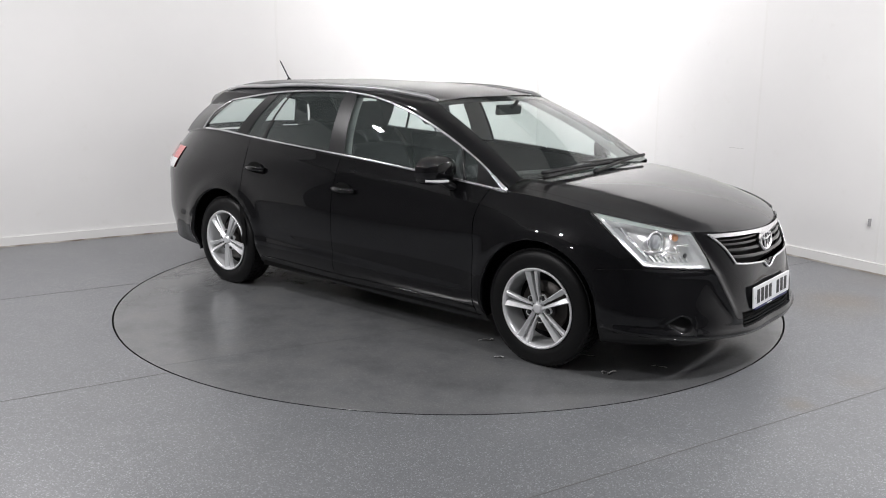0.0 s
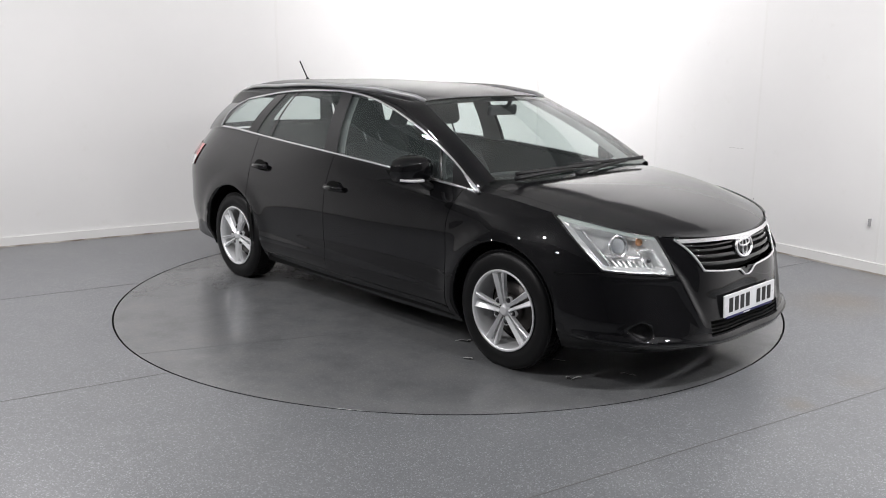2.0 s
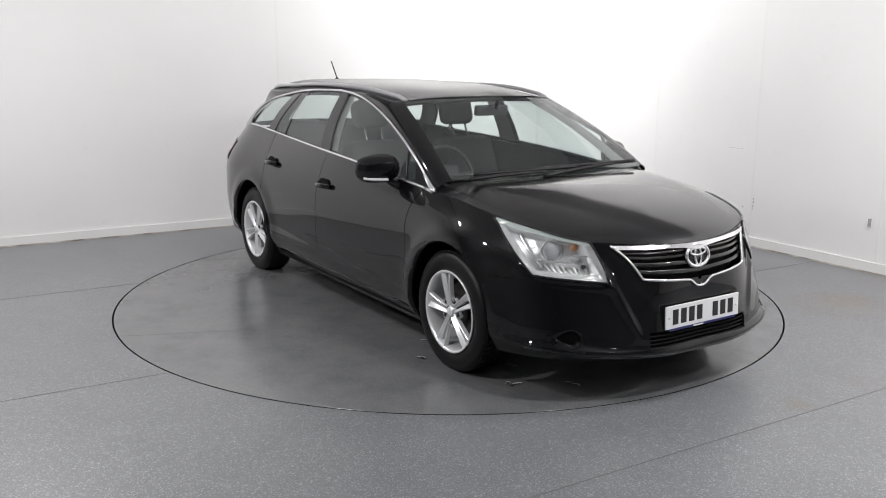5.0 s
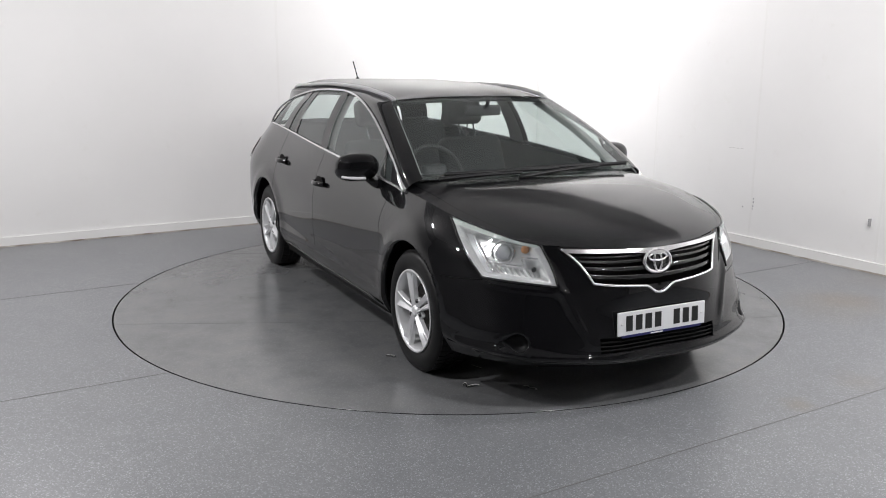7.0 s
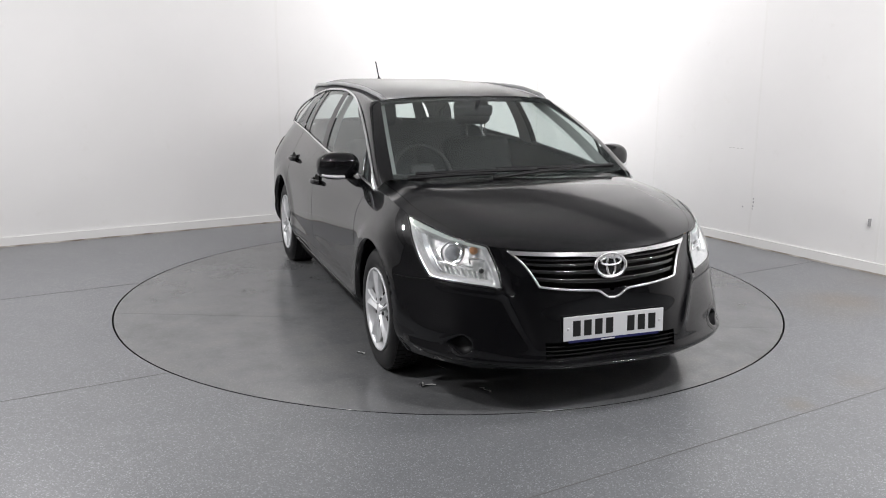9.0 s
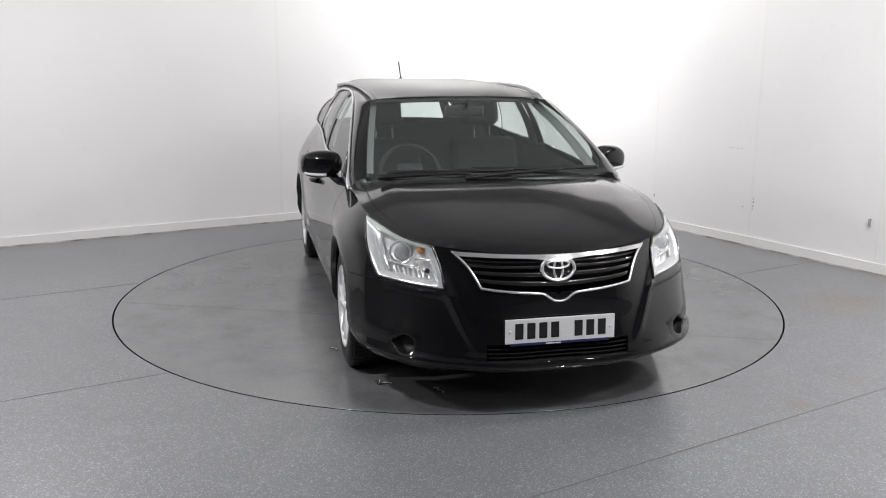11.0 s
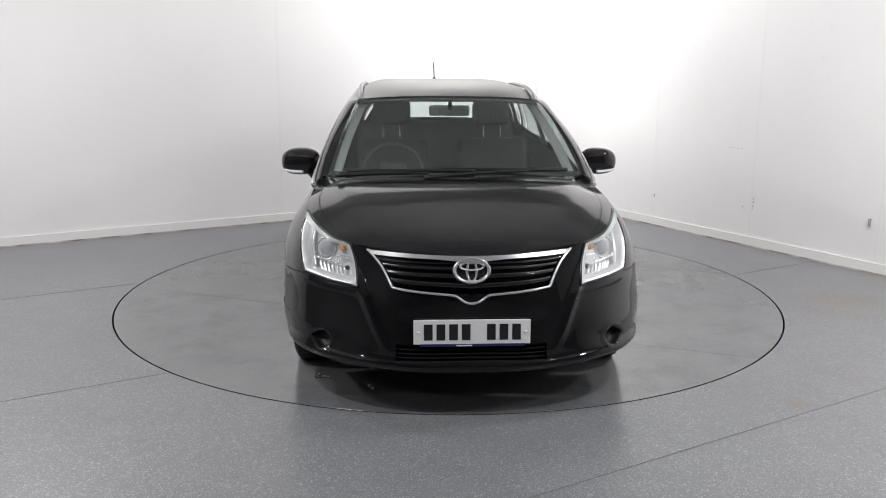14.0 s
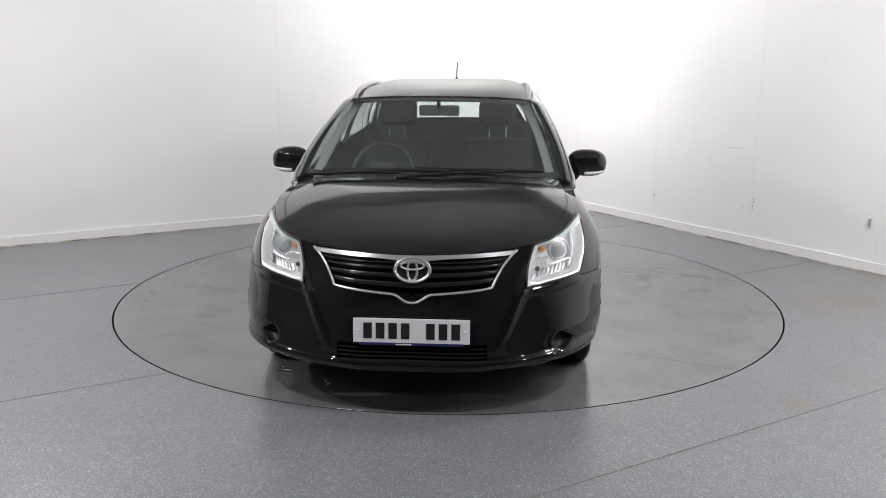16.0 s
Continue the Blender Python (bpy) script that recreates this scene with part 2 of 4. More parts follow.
def tube(name, path, radius, mat, parent, label="", sides=8, flat=1.0, closed=False):
    """A round bar along a path; flat squeezes it across z."""
    path = np.asarray(path, float)
    tang = np.gradient(path, axis=0)
    tang /= np.linalg.norm(tang, axis=1, keepdims=True) + 1e-9
    up = np.tile(np.array([0.0, 0.0, 1.0]), (len(path), 1))
    steep = abs(tang[:, 2]) > 0.95
    up[steep] = (1, 0, 0)
    side = np.cross(tang, up)
    side /= np.linalg.norm(side, axis=1, keepdims=True)
    top = np.cross(side, tang)
    rad = np.broadcast_to(np.asarray(radius, float), (len(path),))[:, None]
    ring = [path + side * rad * math.cos(a) + top * rad * flat * math.sin(a) for a in np.linspace(0, 2 * math.pi, sides, endpoint=False)]
    P = np.stack(ring + [ring[0]], axis=1)
    verts, faces = grid(P)
    k = sides + 1
    if not closed:
        faces += [tuple(range(sides)), tuple((len(path) - 1) * k + i for i in range(sides - 1, -1, -1))]
    return mesh_ob(name, verts, faces, mat, parent, label)


def box(bm, x0, x1, y0, y1, z0, z1, bevel=0.0):
    r = bmesh.ops.create_cube(bm, size=1.0, matrix=Matrix.Translation(((x0 + x1) / 2, (y0 + y1) / 2, (z0 + z1) / 2)) @ Matrix.Diagonal((x1 - x0, y1 - y0, z1 - z0, 1)))
    if bevel:
        edges = list({e for v in r["verts"] for e in v.link_edges})
        bmesh.ops.bevel(bm, geom=edges, offset=bevel, segments=2, affect="EDGES", profile=0.6)
    return r["verts"]


def lathe(profile, steps=64):
    """Points (radius, y) turned about the y axis."""
    pr = np.asarray(profile, float)
    a = np.linspace(0, 2 * math.pi, steps, endpoint=False)
    return np.stack([np.stack([pr[:, 0] * math.cos(t), pr[:, 1], pr[:, 0] * math.sin(t)], axis=1) for t in a], axis=0)


# ---- the room ----
def slab(name, corners, z0, z1, mat, parent=None, label=""):
    """An upright or flat prism over a plan of corners."""
    bm = bmesh.new()
    low = [bm.verts.new((c[0], c[1], z0)) for c in corners]
    top = [bm.verts.new((c[0], c[1], z1)) for c in corners]
    bm.faces.new(low[::-1]), bm.faces.new(top)
    for i in range(len(low)):
        j = (i + 1) % len(low)
        bm.faces.new((low[i], low[j], top[j], top[i]))
    bmesh.ops.recalc_face_normals(bm, faces=bm.faces)
    return part(name, bm, mat, parent, label)


def plan(a0, a1, b0, b1):
    return [room(a0, b0), room(a1, b0), room(a1, b1), room(a0, b1)]


DISC_R, GAP = 2.221, 0.011
PANEL = 1.2


def build_room():
    # floor with the round opening of the turntable
    steps = 128
    inner = [Vector((DISC_R + GAP, 0, 0)) @ Matrix.Rotation(-2 * math.pi * i / steps, 3, "Z") for i in range(steps)]
    bm = bmesh.new()
    ring0 = [bm.verts.new((v.x, v.y, 0)) for v in inner]
    mids = [bm.verts.new((v.x * 1.06, v.y * 1.06, 0)) for v in inner]
    edge = []
    for v in inner:
        d = v.normalized()
        # out to the rectangle of the room
        hits = []
        rel = -CORNER
        pa, pb = rel.dot(AX), rel.dot(BX)
        da, db = d.dot(AX), d.dot(BX)
        for p0, dd, lim in ((pa, da, ROOM_A + 0.1), (pb, db, ROOM_B + 0.1)):
            if abs(dd) > 1e-6:
                hits.append(((lim if dd > 0 else -0.1) - p0) / dd)
        edge.append(bm.verts.new((d * min(hits)).to_tuple()))
    for i in range(steps):
        j = (i + 1) % steps
        bm.faces.new((ring0[i], ring0[j], mids[j], mids[i]))
        bm.faces.new((mids[i], mids[j], edge[j], edge[i]))
    bmesh.ops.recalc_face_normals(bm, faces=bm.faces)
    floor = tagged(part("floor", bm, FLOOR), "grey speckled sheet vinyl floor with weld seams and faint stains", "floor", kind="structure")
    # black sheet for the pit, its lack of light put into the colour
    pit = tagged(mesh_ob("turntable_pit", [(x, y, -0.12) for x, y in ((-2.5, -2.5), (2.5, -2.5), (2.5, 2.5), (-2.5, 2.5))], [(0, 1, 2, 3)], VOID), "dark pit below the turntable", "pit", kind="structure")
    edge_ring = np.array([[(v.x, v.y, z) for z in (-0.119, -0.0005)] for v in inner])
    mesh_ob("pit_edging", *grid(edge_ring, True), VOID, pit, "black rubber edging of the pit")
    # weld seams, 2 m apart, along the long wall; they stop at the turntable
    b0 = (Vector((0, 0, 0)) - CORNER).dot(BX)
    a0 = (Vector((0, 0, 0)) - CORNER).dot(AX)
    for off in (-3.27, -1.27, 0.715, 2.716, 4.72):
        b = b0 + off
        if abs(off) < DISC_R + 0.02:
            half = math.sqrt((DISC_R + 0.02) ** 2 - off ** 2)
            spans = ((0.0, a0 - half), (a0 + half, ROOM_A))
        else:
            spans = ((0.0, ROOM_A),)
        for s0, s1 in spans:
            slab("weld_seam", plan(s0, s1, b - 0.002, b + 0.002), 0.0005, 0.0015, SEAM, floor)
    # walls: panels with cover strips and a skirting board
    for name, length, along, first in (("wall_long", ROOM_A, "a", 0.765), ("wall_side", ROOM_B, "b", 0.75)):
        def pl(s0, s1, d0, d1):
            return plan(s0, s1, -d1, -d0) if along == "a" else plan(-d1, -d0, s0, s1)
        wall = slab(name, pl(-0.14, length, 0.022, 0.16), 0.0, WALL_H, WALL)
        tagged(wall, "white painted panelled studio wall with faint scuffs", "wall", kind="structure")
        s = 0.0
        nxt = first
        while s < length - 0.01:
            e = length if along == "a" and nxt > 3.5 else min(nxt, length)   # joints beyond are painted over
            slab("panel", pl(s + 0.001, e - 0.001, 0.0, 0.0215), 0.0, WALL_H, WALL, wall)
            if e < length:
                faint = 0.006 if along == "a" and e < 1.0 else 0.011
                slab("cover_strip", pl(e - faint, e + faint, -0.0016, -0.0004), 0.092, WALL_H, TRIMW, wall)
            s, nxt = e, e + PANEL
        board = slab("baseboard", pl(0.0, length, -0.016, -0.0005), 0.0, 0.085, TRIMW)
        slab("dirt_line", pl(0.0, length, -0.0175, -0.0162), 0.0, 0.012, RUST_PALE, board)
        tagged(board, "white painted skirting board, dirty along the floor", "skirting board", kind="structure")
    for name, pl in (("upper_wall_long", plan(-0.3, ROOM_A + 0.15, -0.4, -0.2)), ("upper_wall_side", plan(-0.4, -0.2, -0.2, ROOM_B + 0.15))):
        tagged(slab(name, pl, 0.0, ROOM_H, DARK), "plain grey hall wall behind the panels", "wall", kind="structure")
    for name, pl in (("wall_back", plan(ROOM_A, ROOM_A + 0.15, -0.1, ROOM_B + 0.15)), ("wall_front", plan(-0.1, ROOM_A, ROOM_B, ROOM_B + 0.15))):
        tagged(slab(name, pl, 0.0, ROOM_H, DARK), "plain grey wall of the hall", "wall", kind="structure")
    tagged(slab("ceiling", plan(-0.4, ROOM_A + 0.15, -0.4, ROOM_B + 0.15), ROOM_H, ROOM_H + 0.12, GREY_CEILING), "plain pale painted ceiling", "ceiling", kind="structure")


build_room()


def build_turntable():
    steps = 160
    bm = bmesh.new()
    r = [(DISC_R, -0.1), (DISC_R, -0.0004), (DISC_R - 0.0004, 0.0)]
    rings = [[bm.verts.new((rad * math.cos(2 * math.pi * i / steps), rad * math.sin(2 * math.pi * i / steps), z)) for i in range(steps)] for rad, z in r]
    for lo, hi in zip(rings, rings[1:]):
        for i in range(steps):
            j = (i + 1) % steps
            bm.faces.new((lo[i], lo[j], hi[j], hi[i]))
    bm.faces.new(rings[-1])
    base = new("turntable")
    tagged(base, "round grey vinyl covered car turntable set flush in the floor", "turntable", kind="structure")
    part("platform", bm, TABLE, base)
    turn = np.linspace(0, 2 * math.pi, steps, endpoint=False)
    edging = np.stack([np.stack([r_ * np.cos(turn), r_ * np.sin(turn), np.full(steps, z_)], axis=1) for r_, z_ in ((DISC_R + 0.0015, -0.1), (DISC_R + 0.0015, -0.001))], axis=1)
    mesh_ob("edging", *grid(edging, True), VOID, base, "black rubber edging")
    for y in (-0.75, 1.25):
        half = math.sqrt(DISC_R ** 2 - y ** 2) - 0.01
        bm = bmesh.new()
        box(bm, -half, half, y - 0.0015, y + 0.0015, 0.0004, 0.0009)
        part("weld_seam", bm, TABLE_SEAM, base).matrix_basis = pose(0, 0, 0, 0, 0, 66.5)
    return base


turntable = build_turntable()

# ---- the car: x forward, y to its left, z up; axles at x = 1.35 and -1.35 ----
car = new("estate_car")
tagged(car, "black five-door estate car with silver alloy wheels, parked on the turntable", "car")

# curves round half the body from the front middle to the rear middle, bottom to shoulder
XS = [(2.17, 2.16, 2.07, 1.95, 1.80, 1.35, 0.93, -0.2, -1.12, -1.5, -2.1, -2.30, -2.38),
      (2.258, 2.248, 2.165, 2.03, 1.83, 1.35, 0.93, -0.2, -1.12, -1.5, -2.08, -2.34, -2.45),
      (2.246, 2.237, 2.14, 2.01, 1.82, 1.35, 0.93, -0.2, -1.12, -1.5, -2.08, -2.34, -2.46),
      (2.232, 2.216, 2.105, 1.955, 1.77, 1.35, 0.93, -0.2, -1.12, -1.5, -2.08, -2.32, -2.44),
      (2.205, 2.175, 2.055, 1.89, 1.70, 1.35, 0.93, -0.2, -1.12, -1.5, -2.06, -2.30, -2.41),
      (2.185, 2.14, 2.02, 1.84, 1.625, 1.33, 0.98, -0.2, -1.17, -1.55, -2.00, -2.20, -2.32)]
YS = [(0, 0.30, 0.55, 0.69, 0.785, 0.84, 0.80, 0.80, 0.80, 0.82, 0.77, 0.58, 0),
      (0, 0.30, 0.56, 0.735, 0.842, 0.893, 0.870, 0.870, 0.872, 0.878, 0.79, 0.60, 0),
      (0, 0.30, 0.55, 0.73, 0.848, 0.895, 0.882, 0.888, 0.890, 0.893, 0.815, 0.63, 0),
      (0, 0.30, 0.53, 0.725, 0.842, 0.893, 0.882, 0.889, 0.890, 0.890, 0.815, 0.63, 0),
      (0, 0.30, 0.54, 0.72, 0.820, 0.872, 0.862, 0.866, 0.862, 0.858, 0.79, 0.62, 0),
      (0, 0.30, 0.555, 0.69, 0.760, 0.784, 0.788, 0.793, 0.742, 0.722, 0.66, 0.54, 0)]
ZS = [(0.19, 0.19, 0.19, 0.20, 0.20, 0.19, 0.158, 0.165, 0.185, 0.21, 0.25, 0.27, 0.27),
      (0.25, 0.25, 0.26, 0.28, 0.29, 0.29, 0.27, 0.275, 0.29, 0.30, 0.33, 0.35, 0.35),
      (0.40, 0.40, 0.41, 0.42, 0.43, 0.43, 0.43, 0.43, 0.44, 0.45, 0.47, 0.50, 0.50),
      (0.56, 0.56, 0.57, 0.58, 0.59, 0.60, 0.60, 0.62, 0.64, 0.65, 0.66, 0.68, 0.68),
      (0.68, 0.68, 0.69, 0.71, 0.73, 0.76, 0.77, 0.80, 0.83, 0.84, 0.84, 0.85, 0.85),
      (0.735, 0.742, 0.765, 0.805, 0.843, 0.885, 0.908, 0.990, 1.048, 1.068, 1.052, 1.03, 1.02)]
FINE, COARSE, ROWS = 28, 30, 12
SAMPLES = np.concatenate([np.linspace(0, 5, 5 * FINE + 1), np.linspace(5, 12, 7 * COARSE + 1)[1:]])


def station_column(s):
    return int(round(s * FINE)) if s <= 5 else int(round(5 * FINE + (s - 5) * COARSE))


def around():
    K = np.stack([np.stack(c, axis=1) for c in zip(XS, YS, ZS)])          # curves, stations, xyz
    ref = K[3]
    t = np.concatenate([[0], np.cumsum(np.linalg.norm(np.diff(ref, axis=0), axis=1))])
    ext_t = np.concatenate([-t[2:0:-1], t, 2 * t[-1] - t[-2:-4:-1]])
    su = np.interp(SAMPLES, np.arange(13), t)
    out = []
    for c in K:
        m = c * np.array([1, -1, 1])
        out.append(spline(ext_t, np.concatenate([m[2:0:-1], c, m[-2:-4:-1]]), su))
    L = np.stack(out)                                                      # curves, columns, xyz
    tv = np.array([0, 0.1, 0.25, 0.41, 0.54, 0.66])
    sv = np.interp(np.linspace(0, 5, 5 * ROWS + 1), np.arange(6), tv)
    return spline(tv, L, sv).transpose(1, 0, 2)


BODY = around()
BODY_N = normals(BODY)


def creases(P):
    """Raised ridges of nose and doors, along the surface normal."""
    x, y, z = P[..., 0], np.abs(P[..., 1]), P[..., 2]
    nose = 1 / (1 + np.exp(-(x - 1.9) / 0.02))
    d = y - (0.40 + 0.40 * (z - 0.35))
    ridge = 0.016 * np.exp(-(d / 0.022) ** 2) / (1 + np.exp(-(z - 0.36) / 0.02)) / (1 + np.exp((z - 0.66) / 0.03))
    shelf = 0.008 * np.exp(-((z - 0.553 - 0.09 * (y - 0.49)) / 0.012) ** 2) / (1 + np.exp(-(y - 0.47) / 0.02)) / (1 + np.exp((y - 0.80) / 0.02))
    lip = 0.030 * np.exp(-((z - 0.249 - 0.030 * (y / 0.7) ** 2) / 0.014) ** 2) / (1 + np.exp(-(x - 1.8) / 0.03))
    hollow = -0.014 * np.exp(-((z - 0.335) / 0.04) ** 2) * np.exp(-((y - 0.66) / 0.12) ** 2)
    side = 1 / (1 + np.exp((x - 1.25) / 0.08)) / (1 + np.exp(-(x + 1.9) / 0.08)) * (y > 0.5)
    line = 0.0022 * np.exp(-((z - 0.83 - 0.066 * (0.93 - x)) / 0.014) ** 2)
    low = -0.009 * np.exp(-((z - 0.36 - 0.03 * (0.9 - x)) / 0.05) ** 2)
    flare = 0.0
    for ax, rad in ((1.35, 0.375), (-1.35, 0.385)):
        d = np.hypot(x - ax, z - 0.3115) - rad
        flare = flare + 0.013 * np.exp(-((d - 0.012) / np.where(d < 0.012, 0.2, 0.06)) ** 2) * (y > 0.6) / (1 + np.exp(-(z - 0.30) / 0.04))
    return nose * (ridge + hollow + shelf) + lip + side * (line + low) + flare


BODY = BODY + BODY_N * creases(BODY)[..., None]
BODY_N = normals(BODY)


def on_body(x, y, z):
    """The grid place (column, row) nearest to a point of the left half."""
    d = ((BODY - np.array([x, y, z])) ** 2).sum(axis=2)
    return np.array(np.unravel_index(np.argmin(d), d.shape), float)


def body_at(i, j, lift=0.0):
    i, j = np.asarray(i, float), np.asarray(j, float)
    i0, j0 = np.clip(i.astype(int), 0, BODY.shape[0] - 2), np.clip(j.astype(int), 0, BODY.shape[1] - 2)
    fi, fj = (i - i0)[..., None], (j - j0)[..., None]

    def take(A):
        return (A[i0, j0] * (1 - fi) + A[i0 + 1, j0] * fi) * (1 - fj) + (A[i0, j0 + 1] * (1 - fi) + A[i0 + 1, j0 + 1] * fi) * fj
    return take(BODY) + take(BODY_N) * np.asarray(lift, float)[..., None]


def quad_places(corners, nu, nv):
    """Grid places over four corners (in order round the quad)."""
    a, b, c, d = [np.asarray(q, float) for q in corners]
    u, v = np.meshgrid(np.linspace(0, 1, nu), np.linspace(0, 1, nv), indexing="ij")
    u, v = u[..., None], v[..., None]
    return (a * (1 - u) + b * u) * (1 - v) + (d * (1 - u) + c * u) * v


def inside(corners, grow=0.0):
    """Which grid places lie inside the polygon."""
    q = np.array(corners, float)
    q = q + (q - q.mean(axis=0)) * grow
    I, J = np.meshgrid(np.arange(BODY.shape[0]), np.arange(BODY.shape[1]), indexing="ij")
    hit = np.zeros(I.shape, bool)
    for (x0, y0), (x1, y1) in zip(q, np.roll(q, -1, axis=0)):
        with np.errstate(divide="ignore", invalid="ignore"):
            cross = ((y0 > J) != (y1 > J)) & (I < (x1 - x0) * (J - y0) / (y1 - y0) + x0)
        hit ^= cross
    return hit


TOPROW = BODY.shape[1] - 1
LAMP = [np.array([station_column(1.93), TOPROW - 0.5]), on_body(2.12, 0.490, 0.577), on_body(1.89, 0.762, 0.602), np.array([station_column(4.12), TOPROW - 0.8])]
FOG_AT = on_body(2.045, 0.65, 0.312)


def fog_shape(a, k):
    """Round towards the middle, drawn out to a point along the bumper's corner."""
    out = np.maximum(np.cos(a), 0)
    return np.stack([6.2 * k * (np.cos(a) + 0.6 * out ** 2), 3.3 * k * (np.sin(a) * (1 - 0.45 * out ** 2) - 0.12 * out ** 2)], axis=-1)


FOG = list(FOG_AT + fog_shape(np.linspace(0, 2 * math.pi, 36, endpoint=False), 1.34))
INTAKE_LOW, INTAKE_TOP = int(np.argmin(abs(BODY[0, :, 2] - 0.268))), int(np.argmin(abs(BODY[0, :, 2] - 0.347)))
INTAKE_END = int(np.argmin(abs(BODY[:station_column(3), INTAKE_TOP, 1] - 0.335)))
INTAKE = [np.array([-1.0, INTAKE_LOW - 0.01]), np.array([INTAKE_END + 0.01, INTAKE_LOW - 0.01]), np.array([INTAKE_END + 0.01, INTAKE_TOP + 0.01]), np.array([-1.0, INTAKE_TOP + 0.01])]
GRILLE = [np.array([0.0, TOPROW - 1.0]), on_body(2.085, 0.465, 0.745), on_body(2.151, 0.340, 0.580), np.array([0.0, on_body(2.24, 0, 0.562)[1]])]

WHEELS = ((1.35, 0.375), (-1.35, 0.385))
HUB_Z, TYRE_R = 0.3115, 0.3155


def build_body():
    keep = np.ones((BODY.shape[0] - 1, BODY.shape[1] - 1), bool)
    P = BODY.copy()
    gone = np.zeros(BODY.shape[:2], bool)
    for x, r in WHEELS:
        gone |= (np.hypot(BODY[..., 0] - x, BODY[..., 2] - HUB_Z) < r) & (BODY[..., 1] > 0.5)
    holes = gone | inside(LAMP, 0.0) | inside(FOG, 0.0) | inside(INTAKE, 0.0) | inside(GRILLE, 0.015)
    allin = holes[:-1, :-1] & holes[1:, :-1] & holes[:-1, 1:] & holes[1:, 1:]
    arch = gone[:-1, :-1] | gone[1:, :-1] | gone[:-1, 1:] | gone[1:, 1:]
    archall = gone[:-1, :-1] & gone[1:, :-1] & gone[:-1, 1:] & gone[1:, 1:]
    keep &= ~(allin & ~arch) & ~archall
    # draw the edge of each arch onto its circle
    for x, r in WHEELS:
        dx, dz = P[..., 0] - x, P[..., 2] - HUB_Z
        d = np.hypot(dx, dz)
        near = (d < r) & (BODY[..., 1] > 0.5)
        s = np.where(near, r / np.maximum(d, 1e-6), 1.0)
        P[..., 0] = x + dx * s
        P[..., 2] = HUB_Z + dz * s
    P[..., 2] = np.maximum(P[..., 2], 0.15)
    ends = [("front_bumper", 0.0, 4.25, ""), ("front_wing", 4.25, 6.0, ""), ("front_door", 6.0, 7.0, ""), ("rear_door", 7.0, 8.0, ""), ("rear_wing", 8.0, 11.0, ""), ("rear_bumper", 11.0, 12.0, "")]
    for name, s0, s1, label in ends:
        i0, i1 = station_column(s0), station_column(s1)
        Q, k = P[i0:i1 + 1].copy(), keep[i0:i1]
        gap = 0.0025
        if s0 > 5:
            Q[0, :, 0] -= gap
        if s1 > 5 and s1 < 12:
            Q[-1, :, 0] += gap
        if s0 == 0.0 or s1 == 12.0:
            F = both(Q) if s0 == 0.0 else both(Q[::-1])
            kk = np.concatenate([k[::-1], k]) if s0 == 0.0 else np.concatenate([k, k[::-1]])
            sheet(name, F, PAINT, car, label, kk)
        else:
            sheet(name, Q, PAINT, car, label, k)
            sheet(name, flip(Q), PAINT, car, label, k[::-1])
    # black sheets behind the door gaps, coloured as the shade inside
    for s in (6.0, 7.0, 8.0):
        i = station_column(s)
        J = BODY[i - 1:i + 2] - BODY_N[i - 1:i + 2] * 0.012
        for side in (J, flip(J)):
            sheet("door_gap_shade", side, VOID, car)
    # arch lips and liners
    for x, r in WHEELS:
        a = np.linspace(radians(-18), radians(198), 60)
        yv = []
        for t in a:
            px, pz = x + r * math.cos(t), HUB_Z + r * math.sin(t)
            d = (BODY[..., 0] - px) ** 2 + (BODY[..., 2] - pz) ** 2 + (BODY[..., 1] < 0.5) * 9
            i, j = np.unravel_index(np.argmin(d), d.shape)
            yv.append(BODY[i, j, 1])
        yv = np.array(yv)
        cols = []
        for rr, dy in ((r + 0.004, -0.001), (r - 0.006, -0.004), (r - 0.008, -0.03), (r + 0.01, -0.06), (r + 0.01, -0.38)):
            cols.append(np.stack([x + rr * np.cos(a), yv + dy, np.maximum(HUB_Z + rr * np.sin(a), 0.16)], axis=1))
        C = np.stack(cols, axis=1)
        for side in (C[:, :3], flip(C[:, :3])):
            sheet("arch_lip", side, PAINT, car)
        for side in (C[:, 2:], flip(C[:, 2:])):
            sheet("arch_liner", side, VOID, car, "dark wheel arch liner")
    # floor pan and sill
    bm = bmesh.new()
    box(bm, -2.2, 2.05, -0.5, 0.5, 0.19, 0.24)
    box(bm, -0.96, 0.96, -0.83, 0.83, 0.19, 0.26)
    part("floor_pan", bm, VOID, car, "dark underbody")
    places = np.array([on_body(x, 0.865, 0.232 + 0.012 * (0.95 - x)) for x in np.linspace(0.93, -0.95, 12)])
    sill = body_at(places[:, 0], places[:, 1], np.full(12, 0.0015))
    for y in (1, -1):
        tube("sill", sill * np.array([1, y, 1]), 0.0045, PAINT, car, sides=6)


build_body()

# greenhouse lines: belt and upper edge of the side windows, over x
BELT_X, BELT_Y, BELT_Z = (-2.12, -1.77, -1.28, -0.23, 0.5, 1.09), (0.62, 0.700, 0.722, 0.783, 0.79, 0.783), (1.045, 1.090, 1.068, 1.008, 0.955, 0.899)
TOP_X, TOP_Y, TOP_Z = (-1.98, -1.60, -1.05, -0.29, 0.05, 0.34), (0.49, 0.560, 0.585, 0.597, 0.592, 0.585), (1.255, 1.295, 1.363, 1.388, 1.378, 1.338)


def belt(x):
    return np.stack([x, spline(BELT_X, BELT_Y, x), spline(BELT_X, BELT_Z, x)], axis=-1)


